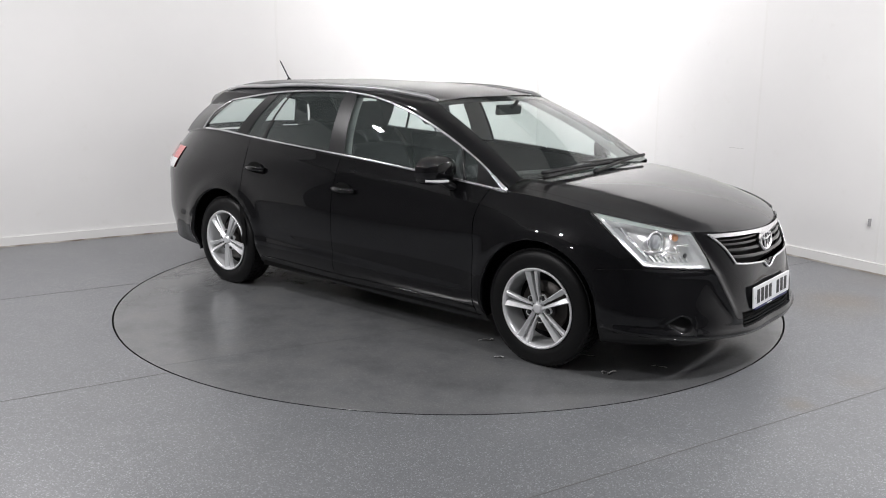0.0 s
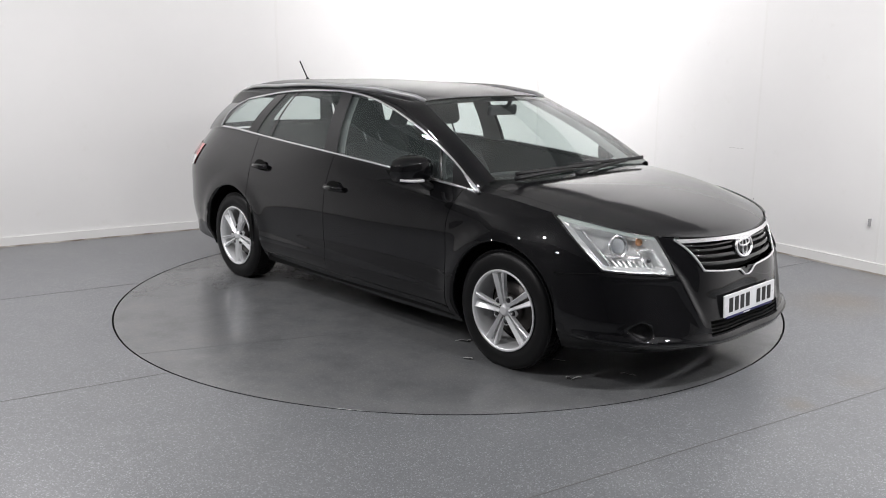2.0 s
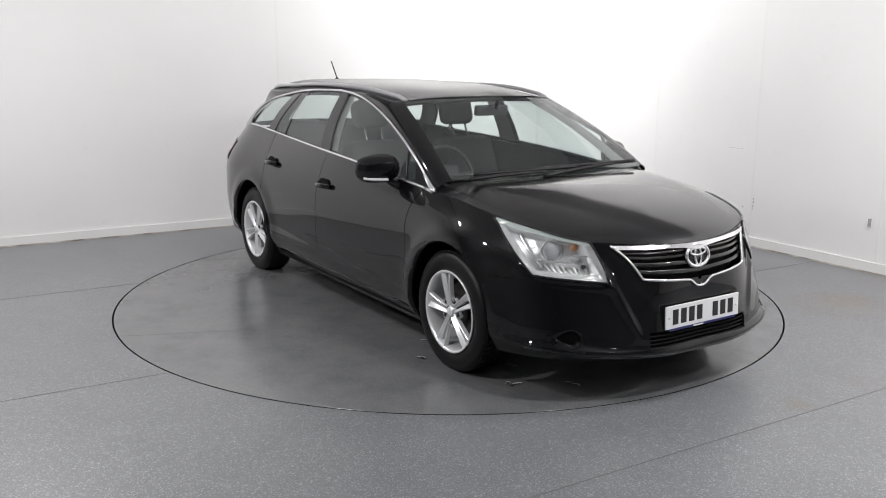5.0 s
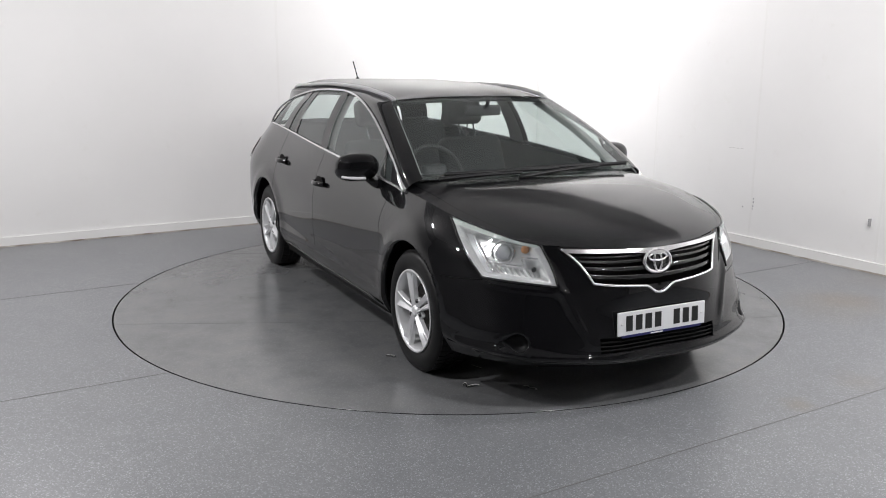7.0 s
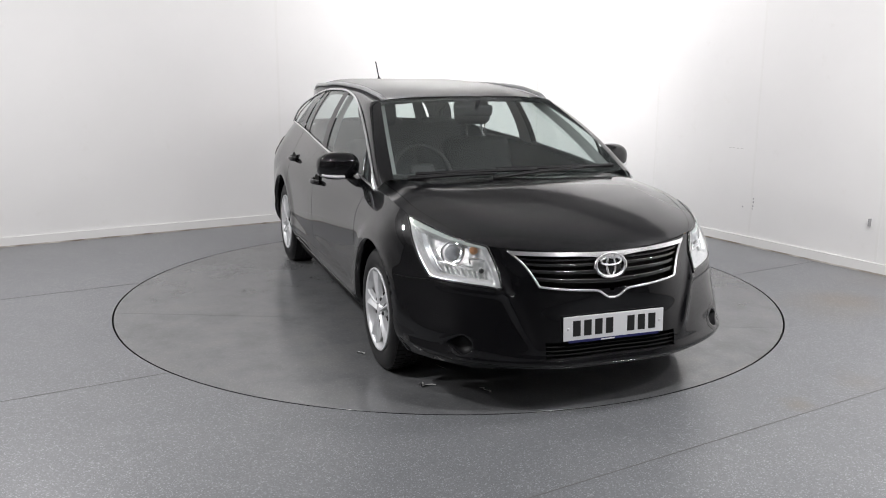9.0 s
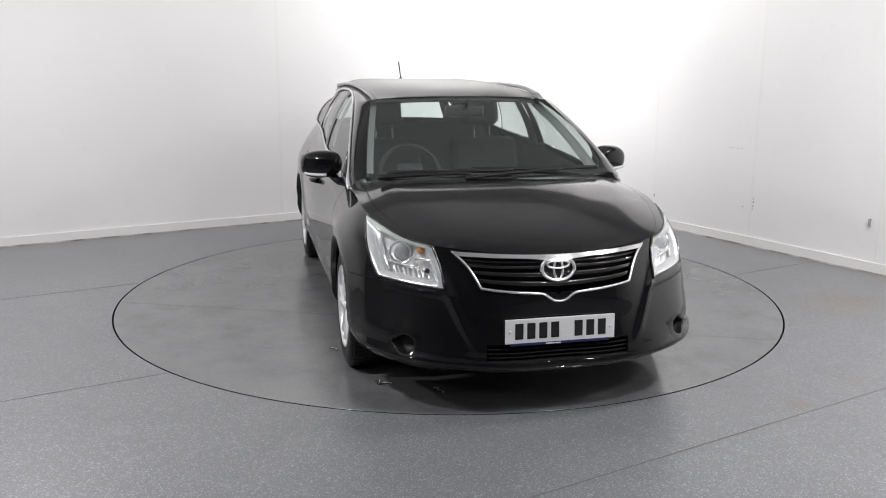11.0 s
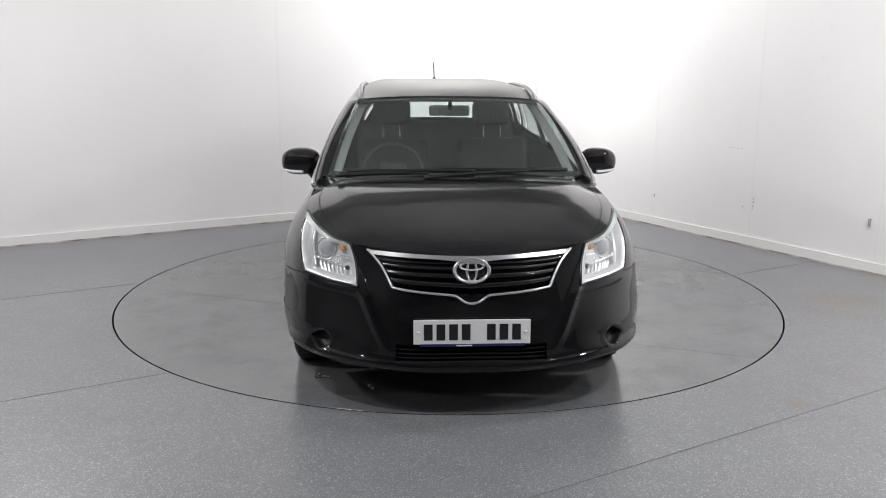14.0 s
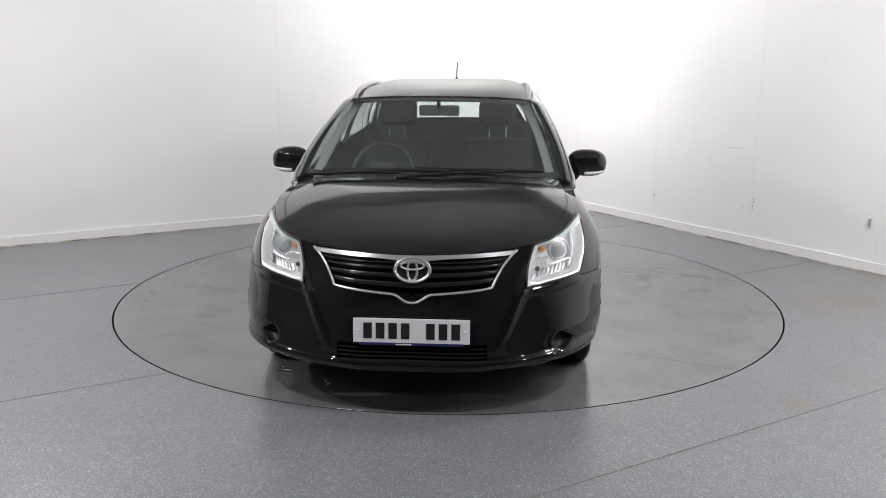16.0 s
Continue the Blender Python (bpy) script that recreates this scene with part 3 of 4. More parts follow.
def upper(x):
    return np.stack([x, spline(TOP_X, TOP_Y, x), spline(TOP_X, TOP_Z, x)], axis=-1)


def side_strip(b0, b1, t0, t1, nu=14, nv=10, lift=0.0, v0=0.0, v1=1.0):
    s, v = np.linspace(0, 1, nu), np.linspace(v0, v1, nv)
    B, T = belt(b0 + (b1 - b0) * s), upper(t0 + (t1 - t0) * s)
    P = B[:, None] * (1 - v[None, :, None]) + T[:, None] * v[None, :, None]
    P[..., 1] += 0.10 * 0.25 * 4 * (v * (1 - v))[None] * 1.0 + lift
    return P


# front window frame: one arch from the centre post down to the mirror
ARCH_X, ARCH_Z = (-0.30, -0.11, 0.14, 0.335, 0.578, 0.823, 0.967, 1.088), (1.386, 1.369, 1.322, 1.268, 1.182, 1.072, 0.990, 0.901)


def arch(x):
    z = spline(ARCH_X, ARCH_Z, x)
    v = np.clip((z - 0.94) / 0.445, 0, 1)
    return np.stack([x, 0.785 * (1 - v) + 0.596 * v + 0.1 * v * (1 - v), z], axis=-1)


def front_strip(b0, b1, t0, t1, nu, nv, lift=0.0):
    v = np.linspace(0, 1, nv)
    B, T = belt(np.linspace(b0, b1, nu)), arch(np.linspace(t0, t1, nu))
    P = B[:, None] * (1 - v[None, :, None]) + T[:, None] * v[None, :, None]
    share = np.clip((T[:, 2] - B[:, 2]) / 0.38, 0, 1) ** 2
    P[..., 1] += 0.1 * share[:, None] * (v * (1 - v))[None] + lift
    return P



def mirrored(name, P, mat, label=""):
    made = []
    for Q in (P, flip(P)):
        made.append(sheet(name, Q, mat, car, label))
    return made


def ws_edge(v):
    a, b, c = np.array([1.135, 0.708, 0.962]), np.array([0.77, 0.645, 1.175]), np.array([0.395, 0.568, 1.348])
    return spline([0, 0.5, 1], np.stack([a, b, c]), v)


def ws_mid(v):
    return spline([0, 0.5, 1], np.array([(1.245, 0, 0.955), (0.86, 0, 1.19), (0.465, 0, 1.368)]), v)


def build_greenhouse():
    nv = 14
    v = np.linspace(0, 1, nv)
    E, M = ws_edge(v), ws_mid(v)
    w = np.linspace(0, 1, 16)[:, None, None]
    WS = M[None] * (1 - w ** 2) + E[None] * w ** 2
    WS[..., 1] = (E[None] * w)[..., 1]
    pane = sheet("windscreen", both(WS), SCREEN, car, "tinted windscreen")
    pane.visible_shadow = False
    # dark printed border
    for lo, hi in ((0.0, 0.05), (0.955, 1.0)):
        vv = np.linspace(lo, hi, 3)
        Eb, Mb = ws_edge(vv), ws_mid(vv)
        Bd = Mb[None] * (1 - w ** 2) + Eb[None] * w ** 2
        Bd[..., 1] = (Eb[None] * w)[..., 1]
        sheet("windscreen_border", both(Bd) + np.array([-0.002, 0, -0.003]), GLOSS_BLACK, car)
    inner = np.stack([E - np.array([0.05, 0.012, 0.025]), E - np.array([0.065, 0.045, 0.028]), E - np.array([0.11, 0.058, 0.035])], axis=0)
    mirrored("pillar_trim", inner, TRIM_GREY, "pale grey pillar trim")
    for ob in mirrored("front_side_pane", front_strip(1.08, -0.175, 1.08, -0.23, 24, 12, -0.006), GLASS, "tinted side window"):
        ob.visible_shadow = False
    panes = [("rear_side_pane", (-0.325, -1.03, -0.345, -0.86), GLASS), ("rear_fixed_pane", (-1.055, -1.245, -0.885, -1.01), GLASS), ("load_area_pane", (-1.36, -1.75, -1.13, -1.565), GLASS)]
    for name, (b0, b1, t0, t1), mat in panes:
        for ob in mirrored(name, side_strip(b0, b1, t0, t1, 16, 12, -0.006, 0.02, 0.985), mat, "tinted side window"):
            ob.visible_shadow = False
    posts = [("centre_post", (-0.175, -0.325, -0.23, -0.345), SATIN_BLACK),
             ("window_divider", (-1.03, -1.055, -0.86, -0.885), GLOSS_BLACK), ("rear_post", (-1.245, -1.36, -1.01, -1.13), GLOSS_BLACK), ("tail_post", (-1.75, -2.12, -1.565, -1.98), PAINT)]
    for name, (b0, b1, t0, t1), mat in posts:
        mirrored(name, side_strip(b0, b1, t0, t1, 8, 10), mat)
    for b0, b1, t0, t1, mat in ((-0.16, -0.34, -0.21, -0.36, TRIM_GREY), (-1.20, -1.42, -0.97, -1.17, CLOTH)):
        mirrored("post_trim", side_strip(b0, b1, t0, t1, 5, 10, -0.05), mat, "plain pillar trim")
    # divider and black corner panel at the front of the side window
    bar = front_strip(0.80, 0.5, 0.745, 0.5, 2, 10)[0]
    for y in (1, -1):
        tube("window_divider", bar * np.array([1, y, 1]), 0.009, GLOSS_BLACK, car)
    mirrored("mirror_post", front_strip(0.885, 1.082, 0.865, 1.082, 8, 6, -0.001), PLASTIC)
    # bright strips round the side windows
    xs = np.linspace(1.09, -1.77, 60)
    low = belt(xs) + np.array([0, 0.004, 0.0])
    xt = np.linspace(-0.34, -1.58, 36)
    front = arch(np.linspace(1.088, -0.30, 40)) + np.array([0, 0.006, 0])
    tail = side_strip(-1.77, -1.8, -1.58, -1.7, 2, 14)[0] + np.array([0, 0.006, 0])
    round_ = np.sin(np.linspace(0, 1, 14) * math.pi) * np.linspace(0.4, 1.0, 14)
    tail += np.stack([-0.030 * round_, 0 * round_, 0.012 * round_], axis=1)
    hoop = np.concatenate([front, upper(xt) + np.array([0, 0.006, 0.002]), tail[::-1][1:]])
    for y in (1, -1):
        tube("belt_moulding", low * np.array([1, y, 1]), 0.0068, CHROME, car, "bright chrome strip", flat=1.2)
        tube("window_moulding", hoop * np.array([1, y, 1]), 0.0078, CHROME, car, "bright chrome strip")
        corner = np.concatenate([arch(np.linspace(0.985, 1.086, 8)) + np.array([0, 0.007, 0]), belt(np.linspace(1.086, 1.0, 6)) + np.array([0, 0.006, 0])[None]])
        tube("moulding_corner", corner * np.array([1, y, 1]), np.concatenate([np.linspace(0.010, 0.016, 8), np.linspace(0.016, 0.009, 6)]), CHROME, car, "bright chrome corner piece")
    # shoulder between body and belt
    cols = np.arange(station_column(6.0) - 4, station_column(11.0) + 1)
    top = BODY[cols, -1]
    Bq = belt(np.clip(top[:, 0], -2.12, 1.09))
    mirrored("shoulder", np.stack([top, (top + Bq) / 2 + np.array([0, 0.004, 0.003]), Bq], axis=1), PAINT)


SATIN_BLACK = material("satin_black_post", (0.02, 0.02, 0.021), 0.36, 0.0, 0.2)
build_greenhouse()

ROOF_X, ROOF_Z = (-2.17, -1.62, -0.6, 0.05, 0.30, 0.465), (1.335, 1.427, 1.444, 1.425, 1.400, 1.371)


def build_roof():
    n = 46
    P = []
    w = np.sin(np.linspace(0, 1, 26) * math.pi / 2)
    for s in np.linspace(0, 1, n):
        xc = 0.465 + (-2.17 - 0.465) * s
        xe = 0.36 + (-1.98 - 0.36) * s
        e = upper(np.array([min(max(xe, -1.98), 0.34)]))[0]
        zc = spline(ROOF_X, ROOF_Z, np.array([xc]))[0]
        ez = max(e[2], e[2] + (1.352 - e[2]) * min(1.0, max(0.0, (xe + 1.98) / 0.25))) if xe < -1.05 else e[2]
        ey = e[1]
        near = max(0.0, 1 - s / 0.12) ** 2                     # meets the corner of the windscreen
        xe, ey, ez = xe + (0.395 - xe) * near, ey + (0.568 - ey) * near, ez + (1.348 - ez) * near
        soft = min(1.0, s / 0.5)
        power = 3.0 + 6.0 * soft * soft * (3 - 2 * soft)
        P.append(np.stack([xc + (xe - xc) * w ** 2, ey * w, ez + (zc - ez) * (1 - w ** power)], axis=1))
    P = np.array(P).transpose(1, 0, 2)
    sheet("roof", both(P), ROOF_PAINT, car, "dull black roof panel")
    sheet("headlining", both(P) - np.array([0, 0, 0.035]), CLOTH, car, "dark headlining")
    # fill over the load area window up to the roof edge
    E = P[-1]
    back = E[:, 0] < -0.95
    U = upper(np.clip(E[back][:, 0], -1.98, 0.34))
    mirrored("cant_rail", np.stack([U, E[back]], axis=1), PAINT)
    # pillar and cant rail between windscreen, roof edge and the front window's arch
    ahead = E[(E[:, 0] > -0.32)][1:]
    high = np.concatenate([ws_edge(np.linspace(0, 1, 14)), ahead])
    low = arch(np.concatenate([np.linspace(1.088, 0.30, 14), np.linspace(0.30, -0.30, len(ahead) + 1)[1:]]))
    k = np.linspace(0, 1, 7)[:, None, None]
    A = high[None] * (1 - k) + low[None] * k
    gap = np.linalg.norm(high - low, axis=1)[None, :, None]
    A += np.array([0.35, 0.8, 0.45]) * (0.17 * gap * 4 * k * (1 - k))
    mirrored("windscreen_pillar", A, PAINT)
    # silver roof rails
    k = int(np.searchsorted(w, 0.935))
    R = P[k, 1:40] + np.array([0, 0, 0.018])
    R[0] = P[k, 1] + np.array([0.02, 0, 0.0])
    R[-3:, 2] -= np.array([0.004, 0.012, 0.022])
    for m in (1, -1):
        tube("roof_rail", R * np.array([1, m, 1]), 0.015, SATIN, car, "satin silver roof rail", flat=0.85)
    # spoiler lip
    bm = bmesh.new()
    box(bm, -2.135, -2.04, -0.22, 0.22, 1.300, 1.326, 0.01)
    part("spoiler", bm, PAINT, car)
    # tailgate: frame and glass
    tl, tr = np.array([-1.98, 0.49, 1.258]), np.array([-2.12, 0.62, 1.045])
    ml, mr = np.array([-2.17, 0, 1.365]), np.array([-2.38, 0, 1.03])
    def tail(w0, w1, v0, v1):
        vv, ww = np.linspace(v0, v1, 6), np.linspace(w0, w1, 8)
        Q = []
        for a in ww:
            up_, lo_ = ml + (tl - ml) * np.array([a * a, a, a * a]), mr + (tr - mr) * np.array([a * a, a, a * a])
            Q.append(up_[None] * (1 - vv[:, None]) + lo_[None] * vv[:, None])
        return np.array(Q)
    pane = sheet("rear_window", both(tail(0, 0.84, 0.12, 0.86)), GLASS, car, "tinted tailgate window")
    pane.visible_shadow = False
    sheet("tailgate_frame", both(tail(0, 0.84, 0.0, 0.12)), PAINT, car)
    sheet("tailgate_frame", both(tail(0, 0.84, 0.86, 1.0)), PAINT, car)
    mirrored("tailgate_frame", tail(0.84, 1.0, 0.0, 1.0), PAINT)
    # aerial
    bm = bmesh.new()
    bmesh.ops.create_cone(bm, cap_ends=True, segments=12, radius1=0.022, radius2=0.008, depth=0.022, matrix=Matrix.Translation((-1.622, 0, 1.446)))
    aerial = part("aerial", bm, PLASTIC, car, "thin black roof aerial", True)
    tube("rod", np.linspace((-1.623, 0, 1.45), (-1.722, 0, 1.584), 8), 0.005, PLASTIC, aerial)


build_roof()

HOOD_S = np.linspace(0, 1, 40)


def hood_surface(w0, w1, n):
    mid = spline((0, 0.2, 0.45, 0.8, 0.95, 1.0), np.array([(1.215, 0, 0.962), (1.45, 0, 0.944), (1.70, 0, 0.904), (2.03, 0, 0.819), (2.155, 0, 0.762), (2.187, 0, 0.737)]), HOOD_S)
    out = []
    for w in np.linspace(w0, w1, n):
        row = []
        for s, c in zip(HOOD_S, mid):
            e = body_at(np.interp(6 - 4 * s, SAMPLES, np.arange(len(SAMPLES))), TOPROW)
            wc = 0.70 + 0.19 * math.exp(-s / 0.25)                     # the crease runs from the pillar to the grille's corner
            hinge = math.log1p(math.exp((w - wc) / 0.035)) / math.log1p(math.exp((1 - wc) / 0.035))
            share = 0.80 * (1 - s ** 3)
            fall = (1 - share) * w ** (3.0 - 1.0 * s ** 2) + share * hinge
            row.append((c[0] + (e[0] - c[0]) * w ** 2, e[1] * w, c[2] + (e[2] - c[2]) * fall))
        out.append(row)
    return np.array(out)


def build_hood():
    H = both(hood_surface(0, 0.925, 34))
    sheet("bonnet", H, BONNET, car)
    mirrored("wing_top", hood_surface(0.931, 1.0, 5), BONNET)
    # black sheet under the bonnet's edge, painted as the gap's shade
    mirrored("bonnet_gap", hood_surface(0.90, 0.95, 4) - np.array([0, 0, 0.008]), VOID)
    # black scuttle below the windscreen
    w = np.linspace(0, 0.88, 12)
    front = np.stack([1.285 - 0.20 * w ** 2, 0.745 * w, 0.938 - 0.03 * w ** 3], axis=1)
    back = np.stack([1.235 - 0.11 * w ** 2, 0.69 * w, 0.952 + 0.006 * w ** 2], axis=1)
    S = np.stack([front, (front + back) / 2 - np.array([0, 0, 0.012]), back], axis=1)
    sheet("scuttle_panel", both(S), PLASTIC, car, "black plastic scuttle panel")
    # wipers: arm and blade
    for name, pts, bl in (("wiper", [(1.27, -0.18, 0.965), (1.235, 0.12, 0.985), (1.20, 0.40, 0.992)], [(1.16, -0.12, 0.998), (1.19, 0.25, 0.998), (1.165, 0.62, 0.995)]),
                          ("wiper", [(1.24, -0.66, 0.975), (1.245, -0.40, 0.985), (1.24, -0.15, 0.985)], [(1.185, -0.60, 0.99), (1.215, -0.25, 0.995), (1.22, 0.10, 0.995)])):
        t = np.linspace(0, 2, 16)
        arm = tube(name, spline([0, 1, 2], np.array(pts), t), np.linspace(0.013, 0.007, 16), PLASTIC, car, "black wiper arm and blade")
        tube("blade", spline([0, 1, 2], np.array(bl), t), 0.008, PLASTIC, arm, flat=1.4)


build_hood()


def build_front():
    # headlamps
    for m in (1, -1):
        S = np.array([1, m, 1])
        Q = quad_places(LAMP, 26, 20)
        u, v = np.meshgrid(np.linspace(0, 1, 26), np.linspace(0, 1, 20), indexing="ij")
        rim = np.minimum(np.minimum(u, 1 - u), np.minimum(v, 1 - v))
        swell = 0.004 + 0.008 * np.clip(rim / 0.15, 0, 1)
        lamp_ob = sheet("headlight", body_at(Q[..., 0], Q[..., 1], -0.055 * np.clip((rim - 0.06) / 0.10, 0, 1) + 0.003) * S, REFLECTOR, car, "clear headlight with bright reflector")
        cover = sheet("cover", body_at(Q[..., 0], Q[..., 1], swell) * S, CLEAR, lamp_ob, "clear plastic cover")
        cover.visible_shadow = False
        edge = np.concatenate([Q[:, 0], Q[-1, 1:], Q[-2::-1, -1], Q[0, -2::-1]])
        tube("rim", body_at(edge[:, 0], edge[:, 1], 0.003) * S, 0.0055, GLOSS_BLACK, lamp_ob, closed=True)
        # projector, bezel, bulbs
        for (fu, fv), rad, mat, nm, ring in (((0.40, 0.46), 0.037, LENS, "projector", True), ((0.22, 0.18), 0.020, AMBER, "indicator_bulb", False), ((0.70, 0.20), 0.0125, NUT, "side_bulb", False)):
            c = quad_places(LAMP, 101, 101)[int(fu * 100), int(fv * 100)]
            p = body_at(c[0], c[1], -0.035)
            d = body_at(c[0], c[1], 1.0) - body_at(c[0], c[1], 0.0)
            d = np.array([1.0, 0.22, 0.05]) * 0.75 + d * 0.25
            d /= np.linalg.norm(d)
            rot = Vector((d * S).tolist()).to_track_quat("Z", "Y").to_matrix().to_4x4()
            mat4 = Matrix.Translation((p * S).tolist()) @ rot
            bm = bmesh.new()
            bmesh.ops.create_uvsphere(bm, u_segments=20, v_segments=12, radius=rad, matrix=mat4 @ Matrix.Diagonal((1, 1, 0.55, 1)))
            part(nm, bm, mat, lamp_ob, "", True)
            if ring:
                a = np.linspace(0, 2 * math.pi, 40)
                rr = rad * 1.38
                loop = np.array([(mat4 @ Vector((rr * math.cos(t), rr * math.sin(t), 0.006))).to_tuple() for t in a])
                tube("bezel", loop, 0.0065, CHROME, lamp_ob, closed=True)
        # bright ledge under the projector, side light tray with flutes, hazed upper edge of the cover
        places = quad_places(LAMP, 101, 101)

        def strip(u0, u1, v0, v1, lift, nu=12, nv=8):
            q = places[np.linspace(u0, u1, nu).astype(int)][:, np.linspace(v0, v1, nv).astype(int)]
            return body_at(q[..., 0], q[..., 1], np.full((nu, nv), lift)) * S
        ledge = np.concatenate([places[46, 6:26:4], places[50:66:5, 28], places[66, 31:74:6]])
        tube("ledge", body_at(ledge[:, 0], ledge[:, 1], -0.024) * S, 0.005, CHROME, lamp_ob)
        post = places[14:92:6, 76]
        tube("ledge", body_at(post[:, 0], post[:, 1], -0.030) * S, 0.006, CHROME, lamp_ob)
        for fv in range(12, 72, 7):
            rib = places[72:93:3, fv]
            tube("flute", body_at(rib[:, 0], rib[:, 1], -0.047) * S, 0.0075, REFLECTOR, lamp_ob, sides=6)
        sheet("side_panel", strip(16, 90, 79, 93, -0.034), SATIN_LAMP, lamp_ob)
        hazed = sheet("hazed_edge", strip(1, 12, 3, 97, 0.0135, 4, 24), HAZED, lamp_ob, "yellowed hazy edge of the cover")
        hazed.visible_shadow = False
    # grille
    Q = quad_places(GRILLE, 24, 24)
    sheet("grille_back", both(body_at(Q[..., 0], Q[..., 1], -0.05 * np.ones(Q.shape[:2]))), VOID, car, "dark grille opening")
    def band(v0, v1, lift, u1=1.0, n=24, k=4, swell=0.0):
        a, b, c, d = GRILLE
        u = np.linspace(0, u1, n)[:, None]
        rows = []
        for v in np.linspace(v0, v1, k)[:, None, None] + np.linspace(0, 1, k)[:, None, None] * swell * np.maximum(0, 1 - u / 0.45)[None] ** 2:
            top, low = a * (1 - u) + b * u, d * (1 - u) + c * u
            q = top * (1 - v) + low * v
            rows.append(body_at(q[:, 0], q[:, 1], np.full(n, lift)))
        return np.stack(rows, axis=1)
    for v in (0.24, 0.42, 0.60, 0.78):
        F = band(v, v + 0.085, -0.006, 0.97)
        B = band(v + 0.02, v + 0.075, -0.03, 0.97)
        sheet("grille_slat", both(np.concatenate([B[:, :1], F, B[:, -1:]], axis=1)), GLOSS_BLACK, car)
    sheet("grille_bar", both(band(0.0, 0.18, 0.0135, 1.0, 24, 5, 0.16)), CHROME, car, "chrome grille bar")
    a, b, c, d = [np.array(q) for q in GRILLE]
    sidep = b[None] + (c - b)[None] * np.linspace(0, 1, 14)[:, None]
    lowp = c[None] + (d - c)[None] * np.linspace(0, 1, 40)[1:, None]
    dip = np.clip((np.linspace(0, 1, 40)[1:] - 0.76) / 0.20, 0, 1)
    lowp[:, 1] -= 2.3 * (0.5 - 0.5 * np.cos(dip * math.pi))
    path = np.concatenate([sidep, lowp])
    half = body_at(path[:, 0], path[:, 1], np.full(len(path), 0.006))
    full = np.concatenate([half, (half * np.array([1, -1, 1]))[-2::-1]])
    tube("grille_surround", full, 0.006, CHROME, car, "chrome grille surround")
    # joint between bumper and front wing
    j0, j1 = on_body(1.90, 0.76, 0.598), on_body(1.68, 0.87, 0.575)
    q = j0[None] + (j1 - j0)[None] * np.linspace(0, 1, 16)[:, None]
    for m in (1, -1):
        tube("bumper_joint", body_at(q[:, 0], q[:, 1], np.full(16, 0.0003)) * np.array([1, m, 1]), 0.0022, VOID, car, sides=6)
    # plain oval badge
    bm = bmesh.new()
    bmesh.ops.create_uvsphere(bm, u_segments=32, v_segments=16, radius=1, matrix=Matrix.Translation((2.192, 0, 0.673)) @ Matrix.Rotation(radians(-12), 4, "Y") @ Matrix.Diagonal((0.016, 0.078, 0.052, 1)))
    badge = part("badge", bm, GLOSS_BLACK, car, "plain oval chrome badge", True)
    a = np.linspace(0, 2 * math.pi, 49)
    tube("ring", np.stack([2.207 - 0.2 * 0.052 * np.sin(a), 0.077 * np.cos(a), 0.673 + 0.052 * np.sin(a)], axis=1), 0.009, CHROME, badge, closed=True)
    tube("inner_ring", np.stack([2.2115 - 0.2 * (0.019 + 0.017 * np.sin(a)), 0.052 * np.cos(a), 0.692 + 0.017 * np.sin(a)], axis=1), 0.0055, CHROME, badge, closed=True)
    tube("inner_ring", np.stack([2.210 - 0.2 * 0.042 * np.sin(a), 0.021 * np.cos(a), 0.671 + 0.045 * np.sin(a)], axis=1), 0.0055, CHROME, badge, closed=True)
    # number plate with plain bars
    bm = bmesh.new()
    box(bm, -0.004, 0.004, -0.26, 0.26, -0.0555, 0.0555, 0.003)
    plate = part("number_plate", bm, PLATE_WHITE, car, "white number plate with plain dark bars")
    plate.matrix_basis = pose(2.262, 0, 0.407, 0, -3)
    for i, y in enumerate((-0.195, -0.139, -0.083, -0.027, 0.085, 0.141, 0.197)):
        bm = bmesh.new()
        box(bm, 0.0042, 0.0055, y - 0.019, y + 0.019, -0.036, 0.036, 0.0004)
        part("dark_bar", bm, PLATE_BLACK, plate)
    for y in (-0.238, 0.238):
        bm = bmesh.new()
        bmesh.ops.create_uvsphere(bm, u_segments=10, v_segments=6, radius=0.006, matrix=Matrix.Translation((0.004, y, 0)))
        part("screw_cap", bm, WHITE_LENS, plate, "", True)
    bm = bmesh.new()
    box(bm, -0.006, 0.005, -0.235, 0.235, -0.066, -0.054, 0.002)
    holder = part("plate_holder", bm, PLATE_BLUE, plate, "blue plate holder strip")
    bm = bmesh.new()
    box(bm, 0.0051, 0.0056, -0.07, 0.0, -0.064, -0.058)
    part("pale_bar", bm, PLATE_WHITE, holder)
    # ledge along the foot of the bumper
    q = np.stack([np.linspace(0, station_column(3.6), 30), np.full(30, ROWS - 0.6)], axis=1)
    h = body_at(q[:, 0], q[:, 1], np.full(30, 0.0005))
    tube("bumper_ledge", np.concatenate([(h * np.array([1, -1, 1]))[:0:-1], h]), 0.0075, PAINT, car)
    # lower intake with slats, fog lamp recesses
    cols, rows = np.arange(INTAKE_END + 1), np.arange(INTAKE_LOW, INTAKE_TOP + 1)
    def sunk(i, j, depth):
        return body_at(i, j, np.zeros(np.broadcast(i, j).shape)) - np.array([depth, 0, 0])
    back = sunk(cols[:, None] + 0 * rows, rows[None] + 0 * cols[:, None], 0.05)
    intake = sheet("lower_intake", both(back), VOID, car, "black slatted lower air intake")
